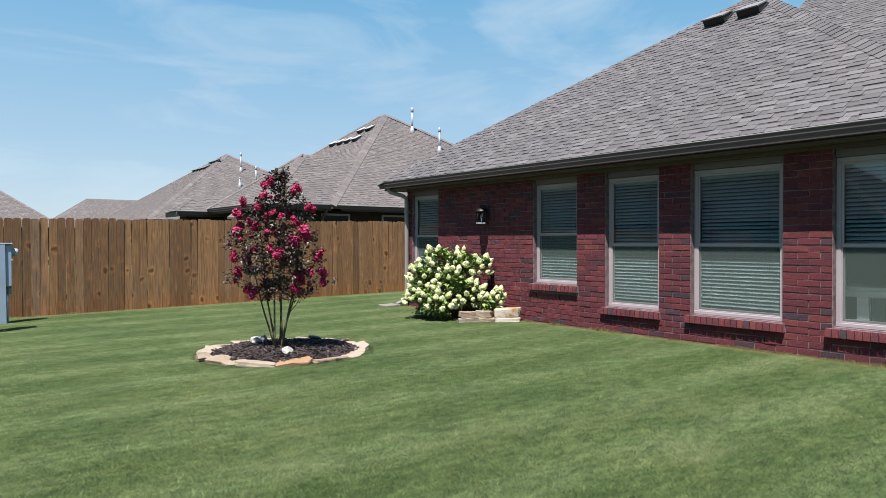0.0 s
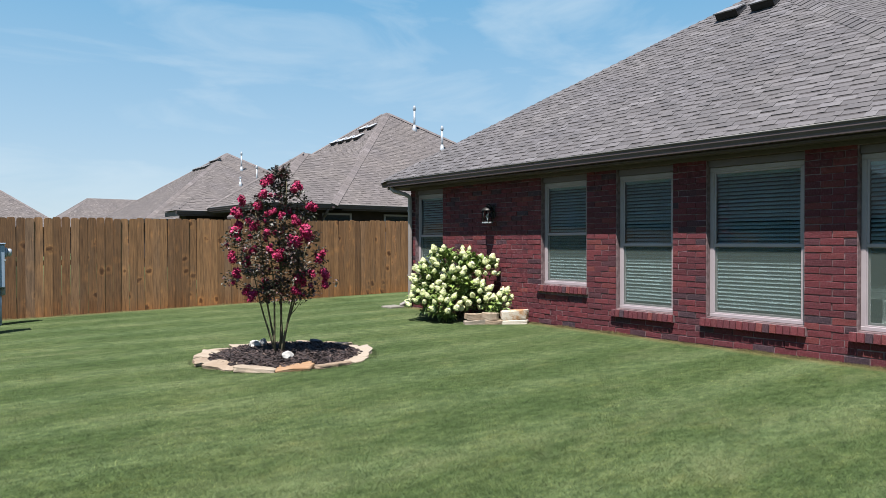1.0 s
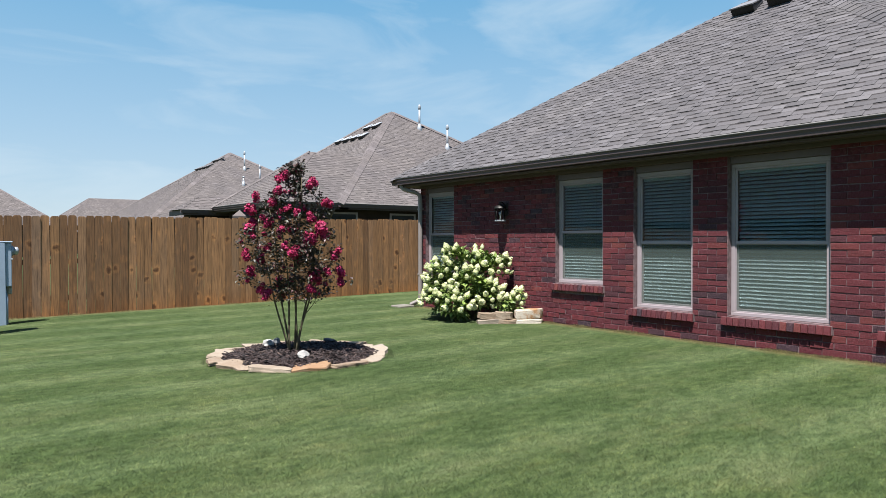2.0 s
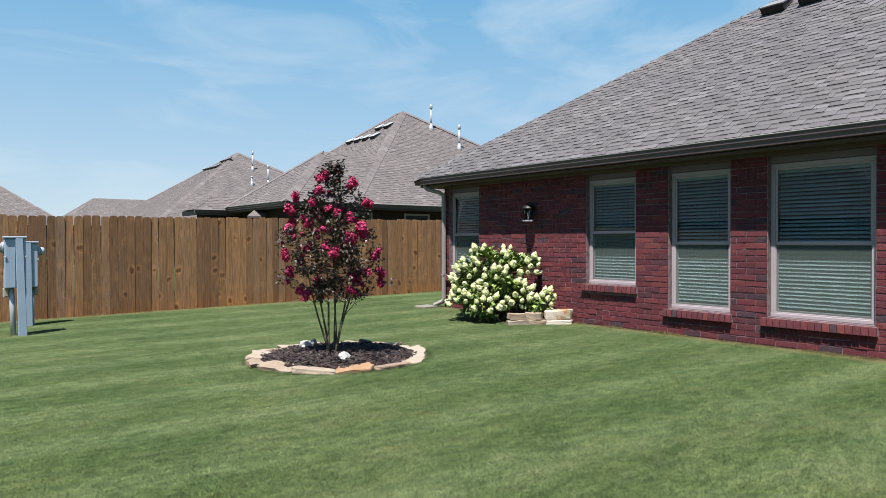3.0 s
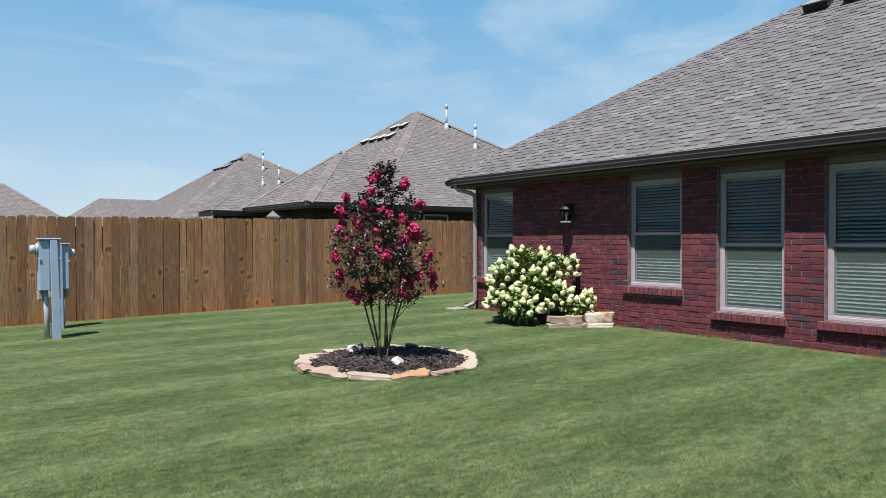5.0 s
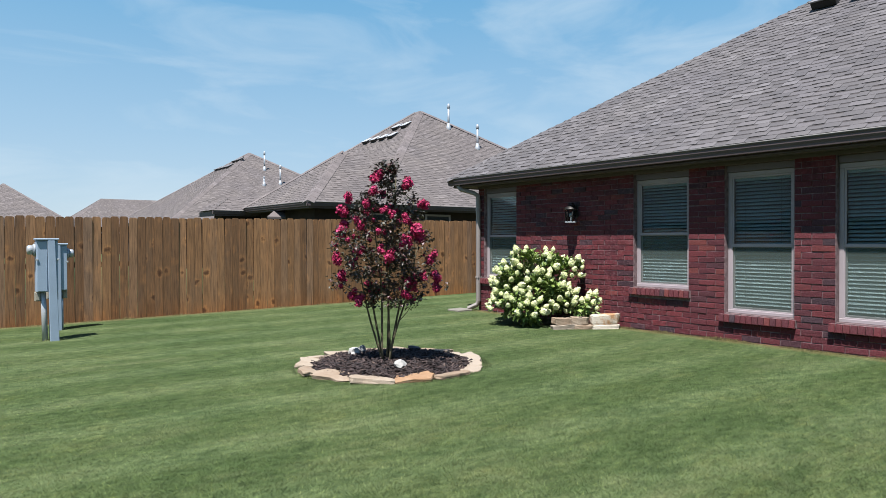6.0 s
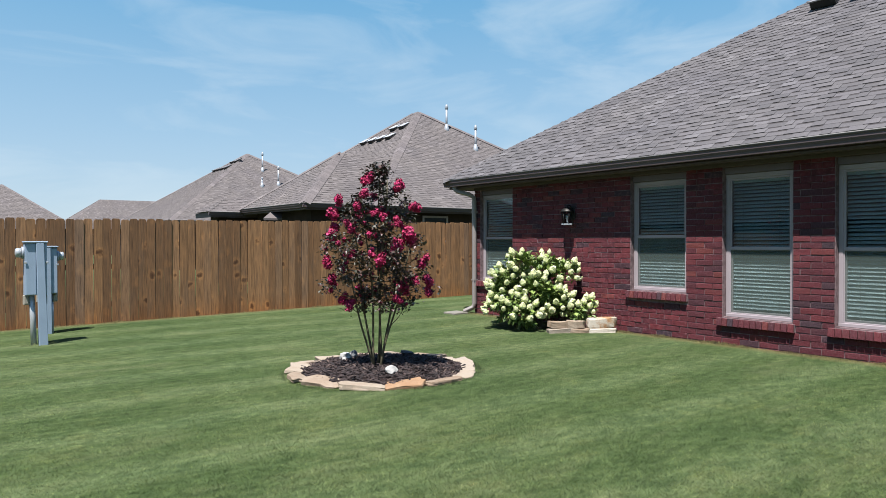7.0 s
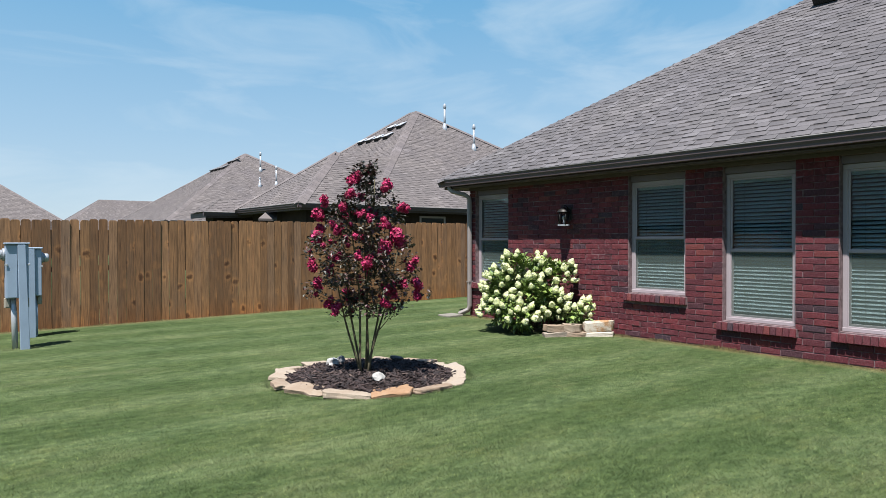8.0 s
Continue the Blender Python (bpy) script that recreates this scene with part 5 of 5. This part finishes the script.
# ---- planting bed and crape myrtle ----
def build_bed():
    bx, by = BED
    g = ground_z(bx, by)
    b = thing("planting_bed", (bx, by, g), "round bed of dark bark mulch ringed with tan flagstones", "flower bed")
    bm = bmesh.new()
    rings = []
    for r, h in ((0.0, 0.075), (0.3, 0.07), (0.6, 0.05), (0.86, 0.02), (0.9, -0.05)):
        rings.append([bm.verts.new((bx + r * math.cos(a), by + r * math.sin(a), g + h + 0.012 * noise.noise(Vector((r * 9, a * 3, 1))))) for a in (2 * math.pi * k / 40 for k in range(40))] if r else [bm.verts.new((bx, by, g + h))])
    for k in range(40):
        bm.faces.new((rings[0][0], rings[1][k], rings[1][(k + 1) % 40]))
        for p, q in zip(rings[1:], rings[2:]):
            bm.faces.new((p[k], q[k], q[(k + 1) % 40], p[(k + 1) % 40]))
    part("soil", bm, M_SOIL, b, "dark soil")
    rng = random.Random(9)
    verts, faces = [], []
    for _ in range(3600):
        r, a = 0.84 * math.sqrt(rng.random()), rng.uniform(0, 2 * math.pi)
        p = Vector((bx + r * math.cos(a), by + r * math.sin(a), g + 0.083 - 0.065 * (r / 0.86) ** 1.8 + rng.uniform(-0.008, 0.016)))
        rot = Euler((rng.uniform(-0.5, 0.5), rng.uniform(-0.5, 0.5), rng.uniform(0, 6.3))).to_matrix()
        lx, ly, lz = rng.uniform(0.018, 0.055), rng.uniform(0.005, 0.014), rng.uniform(0.002, 0.006)
        k = len(verts)
        verts += [p + rot @ Vector((x * lx * rng.uniform(0.7, 1.1), y * ly * rng.uniform(0.6, 1.1), z * lz)) for x in (-1, 1) for y in (-1, 1) for z in (-1, 1)]
        faces += [tuple(k + i for i in q) for q in ((0, 1, 3, 2), (4, 6, 7, 5), (0, 4, 5, 1), (2, 3, 7, 6), (1, 5, 7, 3))]
    tagged(soup("mulch", verts, faces, M_MULCH, b, "shredded dark bark mulch"), kind="stuff")
    # flagstones laid end to end round the rim
    a = 0.15
    end = a + 2 * math.pi - 0.12
    i = 0
    while a < end:
        w = min(rng.uniform(0.30, 0.52), end - a + 0.1)
        m = a + w / 2
        r = 0.87 + rng.uniform(-0.02, 0.03)
        # rust-stained stone towards the front
        front = abs(((m - radians(262) + math.pi) % (2 * math.pi)) - math.pi) < 0.22
        st = part("flagstone", block_stone(100 + i, 0.120 * rng.uniform(0.75, 1.2), w * 0.95 / 2 * 0.93, 0.024 * rng.uniform(0.7, 1.35), 3.2), M_RUST if front else M_FLAG, b, "rust-stained flagstone" if front else "")
        st.matrix_basis = pose(bx + r * math.cos(m), by + r * math.sin(m), g + 0.008, rng.uniform(-6, 6), rng.uniform(-7, 7), math.degrees(m) + rng.uniform(-10, 10))
        a += w
        i += 1
    for nm, x, y, sz, mt, lb in (("rock", 3.80, 7.06, (0.10, 0.075, 0.07), M_WHITEROCK, "chunky pale rock lying on mulch in the bed"), ("rock", 3.83, 8.00, (0.11, 0.09, 0.075), M_WHITEROCK, "white and grey rock lying on mulch in the bed"),
                                 ("rock", 3.93, 8.03, (0.06, 0.05, 0.085), M_GREYROCK, "small dark grey rock standing in the mulch"), ("rock", 4.60, 7.95, (0.15, 0.09, 0.035), M_GREYROCK, "dark grey rock at the back of the bed")):
        ob = part(nm, rock(int(x * 100), *[0.8 * q for q in sz], 0.4), mt)
        ob.matrix_basis = pose(x, y, g + 0.055 + sz[2] * 0.40, 8, 12, 40)
        tagged(ob, lb, "rock", "rocks in the bed")


build_bed()

VIEW_R = Vector((0.796, -0.606, 0))   # across the yard
VIEW_F = Vector((0.606, 0.796, 0))


def leaf_soup(rng, centres, per, spread, length, width, droop=0.3, outward=None):
    """Folded pointed leaves scattered round the centres."""
    verts, faces = [], []
    for c in centres:
        for _ in range(per):
            o = Vector((rng.gauss(0, 1), rng.gauss(0, 1), rng.gauss(0, 0.8))) * spread
            p = Vector(c) + o
            d = Vector((rng.uniform(-1, 1), rng.uniform(-1, 1), rng.uniform(-0.6, 0.6) - droop * 0.4))
            if outward is not None:
                d += (p - outward).normalized() * 0.9
            d.normalize()
            s = d.cross(Vector((rng.uniform(-0.4, 0.4), rng.uniform(-0.4, 0.4), 1))).normalized()
            n = s.cross(d)
            l, w = length * rng.uniform(0.7, 1.25), width * rng.uniform(0.75, 1.2)
            k = len(verts)
            mid = p + d * l * 0.5
            verts += [p, mid + s * w + n * w * 0.35, p + d * l - n * l * droop * 0.4, mid - s * w + n * w * 0.35, mid - n * l * 0.02]
            faces += [(k, k + 1, k + 4), (k + 1, k + 2, k + 4), (k + 2, k + 3, k + 4), (k + 3, k, k + 4)]
    return verts, faces


def bloom_mesh(name, seed, mat, rx, rz, count, petal, cone=False):
    """A head of small crinkled petals."""
    rng = random.Random(seed)
    verts, faces = [], []
    for _ in range(count):
        d = Vector((rng.gauss(0, 1), rng.gauss(0, 1), rng.gauss(0, 1))).normalized()
        r = rng.uniform(0.62, 1.0)
        h = d.z
        k = (1 - 0.55 * max(0, h)) if cone else 1
        p = Vector((d.x * rx * k * r, d.y * rx * k * r, h * rz * r))
        n = (d + Vector((rng.uniform(-0.6, 0.6), rng.uniform(-0.6, 0.6), rng.uniform(-0.4, 0.6)))).normalized()
        a = n.orthogonal().normalized()
        b = n.cross(a)
        i = len(verts)
        ph = rng.uniform(0, 6.3)
        verts.append(p)
        m = 5
        for q in range(m):
            t = ph + 2 * math.pi * q / m
            verts.append(p + (a * math.cos(t) + b * math.sin(t)) * petal * rng.uniform(0.7, 1.2) + n * petal * rng.uniform(-0.1, 0.45))
        faces += [(i, i + 1 + q, i + 1 + (q + 1) % m) for q in range(m)]
    core = bmesh.new()
    bmesh.ops.create_icosphere(core, subdivisions=2, radius=1.0)
    i = len(verts)
    for v in core.verts:
        k = ((1 - 0.55 * max(0, v.co.z)) if cone else 1) * (0.93 if cone else 0.6) * (1 + 0.16 * noise.noise(v.co * 3 + Vector((seed, 0, 0))))
        verts.append(Vector((v.co.x * rx * k, v.co.y * rx * k, v.co.z * rz * (0.93 if cone else 0.6))))
    faces += [tuple(i + v.index for v in f.verts) for f in core.faces]
    core.free()
    me = bpy.data.meshes.new(name)
    me.from_pydata(verts, [], faces)
    me.materials.append(mat)
    return me


def build_myrtle():
    base = Vector((3.86, 7.40, ground_z(3.9, 7.4) + 0.05))
    t = thing("crape_myrtle", base, "young multi-stemmed crape myrtle with dark leaves and magenta blooms", "tree")
    rng = random.Random(17)

    def at(u, f, z):
        return Vector((base.x, base.y, 0)) + VIEW_R * u + VIEW_F * f + Vector((0, 0, z))

    stems = [(-0.05, 0.02, -0.30, 0.10, 1.95), (-0.02, -0.03, -0.14, -0.12, 2.2), (0.0, 0.03, 0.02, 0.05, 2.46), (0.02, 0.0, 0.10, -0.10, 2.3), (0.05, 0.03, 0.30, 0.16, 2.05), (0.04, -0.03, 0.36, -0.12, 1.6), (-0.05, -0.02, -0.36, -0.10, 1.55)]
    twigs = []
    for u0, f0, u1, f1, top in stems:
        bm = bmesh.new()
        pts, rad = [], []
        z0 = base.z - 0.05
        for k in range(9):
            q = k / 8
            bend = q ** 1.25
            pts.append(at(u0 + (u1 - u0) * bend + 0.018 * math.sin(7 * q + u0 * 90), f0 + (f1 - f0) * bend + 0.015 * math.cos(6 * q + f0 * 80), z0 + (top - z0) * q))
            rad.append(0.0118 * (1 - 0.80 * q) + 0.002)
        tube(bm, pts, rad, 8)
        stem = part("stem", bm, M_BARK, t, "slender grey-brown stem")
        for k in range(3, 9):
            for _ in range(4):
                p = pts[k]
                h = p.z
                wide = (0.16 + 0.16 * max(0.0, 1 - abs(h - 1.35) / 0.75)) * (1.0 if h < 1.8 else 0.55)
                e = p + VIEW_R * rng.uniform(-1, 1) * wide * 1.15 + VIEW_F * rng.uniform(-1, 1) * wide + Vector((0, 0, rng.uniform(0.02, 0.24)))
                e.z = min(e.z, 2.40)
                for axis in (VIEW_R, VIEW_F):
                    off = (e - base).dot(axis)
                    reach = 0.58 if e.z < 1.3 else max(0.05, 0.58 - 0.34 * (e.z - 1.3) - 0.22 * max(0.0, e.z - 1.95) / 0.45)
                    e -= axis * (off - max(-reach, min(reach, off)))
                if e.z < 0.98:
                    continue
                mid = (p + e) / 2 + Vector((0, 0, -0.02))
                part("twig", tube(bmesh.new(), [p, mid, e], [rad[k] * 0.55, 0.0035, 0.002], 5, False), M_BARK, stem)
                twigs += [mid.lerp(e, 0.55), e]
    # slender shoot at the very top and low side shoots
    twigs += [at(0.09, 0, 2.42), at(0.1, 0, 2.47), at(0.07, 0, 2.34), at(0.24, 0, 2.1), at(0.25, 0, 2.2), at(-0.12, 0, 2.2), at(-0.05, 0, 2.1), at(0.5, 0.05, 1.14), at(0.56, 0.05, 1.17), at(-0.3, 0, 0.99), at(-0.1, 0, 0.95), at(0.1, 0, 0.97)]
    v, f = leaf_soup(rng, twigs, 15, 0.037, 0.046, 0.0165)
    tagged(soup("foliage", v, f, M_MYRTLE, t, "small dark green and purplish leaves"), kind="stuff")
    kinds = [bloom_mesh("blossom", 50 + i, M_PINK, 0.044, 0.052, 75, 0.0125) for i in range(5)]
    spots = [(-.07, 2.31, 1.2), (-.12, 2.13, 1.0), (.26, 2.23, 1.0), (-.38, 2.10, .9), (-.19, 2.02, 1.0), (.39, 2.03, 1.2), (-.44, 1.93, 1.1), (-.47, 1.72, 1.25), (-.43, 1.81, 1.3), (-.27, 1.81, 1.1), (-.01, 1.93, .7),
             (.09, 1.93, .8), (.34, 1.74, 1.3), (.38, 1.65, 1.1), (.21, 1.61, 1.3), (-.05, 1.74, .7), (-.27, 1.51, .9), (.06, 1.47, 1.45), (-.53, 1.45, 1.0), (-.36, 1.41, .9), (.49, 1.47, 1.1), (-.47, 1.26, 1.1), (.39, 1.26, .9),
             (.53, 1.25, 1.1), (.52, 1.17, 1.0), (.27, 1.16, 1.35), (.24, 1.07, 1.0), (-.28, 1.03, 1.1), (-.36, 1.07, 1.0), (-.04, 1.54, .8), (.24, 1.84, .8)]
    for i, (u, z, k) in enumerate(spots):
        reach = 0.42 * max(0.15, 1 - abs(u) / 0.62)
        for j in range(4 if k > 1.05 else 3):
            b = part("blossom", kinds[rng.randrange(5)], None, t, "crinkled magenta blossom")
            p = at(u + (rng.uniform(-0.04, 0.04) if j else 0), -reach * rng.uniform(0.25, 0.9), z + (rng.uniform(-0.05, 0.05) if j else 0))
            b.matrix_basis = pose(*p, rng.uniform(-30, 30), rng.uniform(-30, 30), rng.uniform(0, 360)) @ Matrix.Scale(1.08 * k * rng.uniform(0.6, 1.0), 4)
    # small half-open blooms here and there, and those on the far side
    for tip in rng.sample(twigs, 34):
        b = part("blossom", kinds[rng.randrange(5)], None, t, "crinkled magenta blossom")
        b.matrix_basis = pose(*tip, rng.uniform(-30, 30), rng.uniform(-30, 30), rng.uniform(0, 360)) @ Matrix.Scale(rng.uniform(0.3, 0.6), 4)
    for _ in range(26):
        z = rng.uniform(1.05, 2.2)
        w = 0.5 * max(0.3, 1 - abs(z - 1.4) / 1.1)
        b = part("blossom", kinds[rng.randrange(5)], None, t, "crinkled magenta blossom")
        b.matrix_basis = pose(*at(rng.uniform(-w, w), rng.uniform(0.1, 0.42), z), rng.uniform(-30, 30), rng.uniform(-30, 30), rng.uniform(0, 360)) @ Matrix.Scale(rng.uniform(0.5, 0.95), 4)


build_myrtle()


# ---- hydrangea by the wall ----
def build_hydrangea():
    c = Vector((7.66, 8.94, ground_z(7.66, 8.94)))
    h = thing("hydrangea", c, "full hydrangea bush with cream and lime flower heads", "shrub")
    rng = random.Random(23)

    def at(u, f, z):
        p = c + VIEW_R * u + VIEW_F * f + Vector((0, 0, z))
        p.x = min(p.x, 8.17)
        return p

    # the bush is a handful of leafy lobes, each carried by its own branches: across, back, up, radius
    lobes = [(-0.42, 0.05, 0.70, 0.24), (-0.20, 0.0, 0.98, 0.20), (0.16, 0.0, 0.88, 0.23), (0.46, -0.12, 0.83, 0.18), (0.0, -0.25, 0.56, 0.26), (-0.47, -0.15, 0.34, 0.24),
             (-0.22, -0.38, 0.26, 0.24), (0.24, -0.30, 0.42, 0.24), (0.60, -0.46, 0.24, 0.15), (0.72, -0.42, 0.34, 0.11), (-0.35, 0.35, 0.5, 0.30), (0.05, 0.35, 0.6, 0.32)]
    centres, spots = [], []
    for u, f, z, r in lobes:
        mid = at(u, f, z)
        for k in range(3):
            s = c + Vector((rng.uniform(-0.2, 0.2), rng.uniform(-0.2, 0.2), -0.03))
            e = mid + Vector((rng.uniform(-1, 1), rng.uniform(-1, 1), rng.uniform(-0.2, 1))) * r * 0.5
            part("stem", tube(bmesh.new(), [s, s.lerp(e, 0.5) + Vector((0, 0, -0.04)), e], [0.010, 0.008, 0.004], 5, False), M_BARK, h)
        for _ in range(int(760 * r * r)):
            d = Vector((rng.gauss(0, 1), rng.gauss(0, 1), rng.gauss(0.25, 1))).normalized()
            q = mid + d * r * rng.uniform(0.5, 0.86)
            q.x, q.z = min(q.x, 8.2), max(q.z, c.z + 0.05)
            centres.append(q)
        tries = 0
        while tries < 260:
            tries += 1
            d = Vector((rng.gauss(0, 1), rng.gauss(0, 1), rng.gauss(0.35, 0.9))).normalized()
            if d.z < -0.35:
                continue
            q = mid + d * (r + rng.uniform(0.03, 0.09))
            if q.x > 8.19 or q.z < c.z + 0.10:
                continue
            if any((q - at(*o[:3])).length < o[3] * 0.96 for o in lobes if o[:3] != (u, f, z)):
                continue
            if any((q - o).length < 0.118 * (0.75 + 0.5 * rng.random()) for o, _ in spots):
                continue
            if noise.noise(q * 2.6 + Vector((3, 9, 1))) < -0.14:
                continue
            spots.append((q, d))
    v, f = leaf_soup(rng, centres, 9, 0.04, 0.092, 0.029, 0.35, c + Vector((0, 0, 0.35)))
    tagged(soup("foliage", v, f, M_HYDLEAF, h, "bright green pointed leaves"), kind="stuff")
    kinds = [bloom_mesh("flower_head", 80 + i, M_HYDBLOOM, 0.064, 0.078, 300, 0.0095, True) for i in range(6)]
    for q, d in spots:
        b = part("flower_head", kinds[rng.randrange(6)], None, h, "cream cone-shaped flower head")
        way = (d + Vector((0, 0, 0.75)) + Vector((rng.uniform(-.3, .3), rng.uniform(-.3, .3), 0))).normalized()
        k = rng.uniform(0.55, 0.92)
        b.matrix_basis = Matrix.Translation(q) @ way.to_track_quat("Z", "Y").to_matrix().to_4x4() @ Matrix.Diagonal((k, k, k * rng.uniform(0.9, 1.2), 1))


build_hydrangea()


def edging_stones():
    rng = random.Random(31)
    rows = [(7.5, 8.18, 0.345, 0.17, 0.10, 0.05, -30, 0), (7.74, 8.0, 0.345, 0.15, 0.11, 0.05, -42, 0), (7.98, 7.82, 0.345, 0.20, 0.12, 0.045, -35, 1),
            (7.50, 8.20, 0.445, 0.13, 0.09, 0.048, -25, 0), (7.70, 8.06, 0.45, 0.13, 0.10, 0.055, -40, 0), (8.02, 7.84, 0.465, 0.20, 0.12, 0.075, -38, 1)]
    for i, (x, y, z, a, b, c, turn, rust) in enumerate(rows):
        o = part("edging_stone", block_stone(200 + i, a, b, c, 2.2), M_SPLIT if rust else M_FLAG)
        o.matrix_basis = pose(x, y + 0.07, z, rng.uniform(-3, 3), rng.uniform(-4, 4), turn)
        tagged(o, "rust and cream sandstone block stacked by the hydrangea" if rust else "rough tan sandstone stacked round the hydrangea", "stone", "edging stones")


edging_stones()


# ---- white table seen through the bare pane ----
def build_table():
    t = thing("side_table", (8.86, 2.75, 0.42), "plain white side table inside the room", "table")
    part("tabletop", boxes((8.60, 9.12, 2.26, 3.24, 1.075, 1.115), bevel=0.006), M_WHITE, t)
    part("apron", boxes((8.62, 9.10, 2.30, 3.20, 1.0, 1.073), bevel=0.004), M_WHITE, t)
    for x, y in ((8.65, 2.4), (9.07, 2.4), (8.65, 2.93), (9.07, 2.93)):
        part("leg", boxes((x - 0.03, x + 0.03, y - 0.06, y + 0.06, 0.42, 0.998), bevel=0.004), M_WHITE, t)


build_table()


# ---- bricks ----
def unit_brick(seed, sx=0.095):
    """A brick one metre long along y, to be scaled; edges chipped."""
    rng = random.Random(seed)
    bm = bmesh.new()
    box(bm, 0, sx, -0.5, 0.5, -0.0338, 0.0338)
    for v in bm.verts:
        if v.co.x < 0.01:
            v.co.x += rng.uniform(0, 0.006)
            v.co.z += rng.uniform(-0.005, 0.004)
    bmesh.ops.bevel(bm, geom=[e for e in bm.edges if all(v.co.x < 0.02 for v in e.verts)], offset=0.0035, segments=1, affect="EDGES")
    me = bpy.data.meshes.new("brick")
    bm.to_mesh(me)
    bm.free()
    me.materials.append(M_BRICK)
    return me


def build_bricks():
    rng = random.Random(77)
    kinds = [unit_brick(300 + i) for i in range(8)]
    course, length, joint = 0.0762, 0.245, 0.010
    singles, rest_v, rest_f = 0, [], []
    z, row = 0.235, 0
    while z < HEAD + 0.02:
        # runs of wall left free by the windows and their sills at this height
        cuts = [(Y0, Y0)]
        for y0, y1, zs, mid, full in sorted(WINDOWS):
            if zs - 0.012 < z < HEAD + 0.2:
                cuts.append((y0 - 0.004, y1 + 0.004))
            elif zs - 0.118 < z < zs:
                cuts.append((y0 - 0.035, y1 + 0.065))
        cuts.append((Y1, Y1))
        for (_, a), (b, _) in zip(cuts, cuts[1:]):
            y = a
            first = True
            while y < b - 0.02:
                # the bond follows the whole wall, so that courses line up across windows
                edge = (math.floor((y - Y0 - (row % 2) * length / 2) / length + 1e-6) + 1) * length + Y0 + (row % 2) * length / 2
                e = min(edge, b)
                if b - e < 0.06:
                    e = b
                if e - y < 0.06:
                    e = min(e + length, b)
                    if b - e < 0.06:
                        e = b
                l = e - y - joint
                p = (WX + rng.uniform(-0.004, 0.003), (y + e) / 2 + rng.uniform(-0.002, 0.002), z + rng.uniform(-0.003, 0.003))
                near = y < 6.6 and singles < 300
                if near:
                    o = part("brick", kinds[rng.randrange(8)], None, wall)
                    o.matrix_basis = pose(*p, rng.uniform(-0.5, 0.5), 0, 0) @ Matrix.Diagonal((1, l, 1, 1))
                    singles += 1
                else:
                    k = len(rest_v)
                    me = kinds[rng.randrange(8)]
                    rest_v += [(p[0] + v.co.x, p[1] + v.co.y * l, p[2] + v.co.z) for v in me.vertices]
                    rest_f += [tuple(k + i for i in f.vertices) for f in me.polygons]
                y = e
        z += course
        row += 1
    tagged(soup("brickwork", rest_v, rest_f, M_BRICK_J, wall, "dark red bricks with grey joints"), kind="stuff")
    # sloping sills of bricks on edge
    sill = unit_brick(400, 0.14)
    for w, (y0, y1, zs, mid, full) in zip(window_parts, WINDOWS):
        n = round((y1 - y0 + 0.10) / 0.078)
        step = (y1 - y0 + 0.10) / n
        part("sill_mortar", boxes((WX - 0.025, 8.36, y0 - 0.033, y1 + 0.063, zs - 0.108, zs - 0.014)), M_MORTAR, w)
        for i in range(n):
            y = y0 - 0.035 + (i + 0.5) * step
            b = part("sill_brick", sill, None, w)
            b.matrix_basis = pose(WX - 0.050 + rng.uniform(-0.003, 0.003), y, zs - 0.060, 0, 8, 0) @ Matrix.Diagonal((1, step - 0.009, 1.42, 1))


build_bricks()
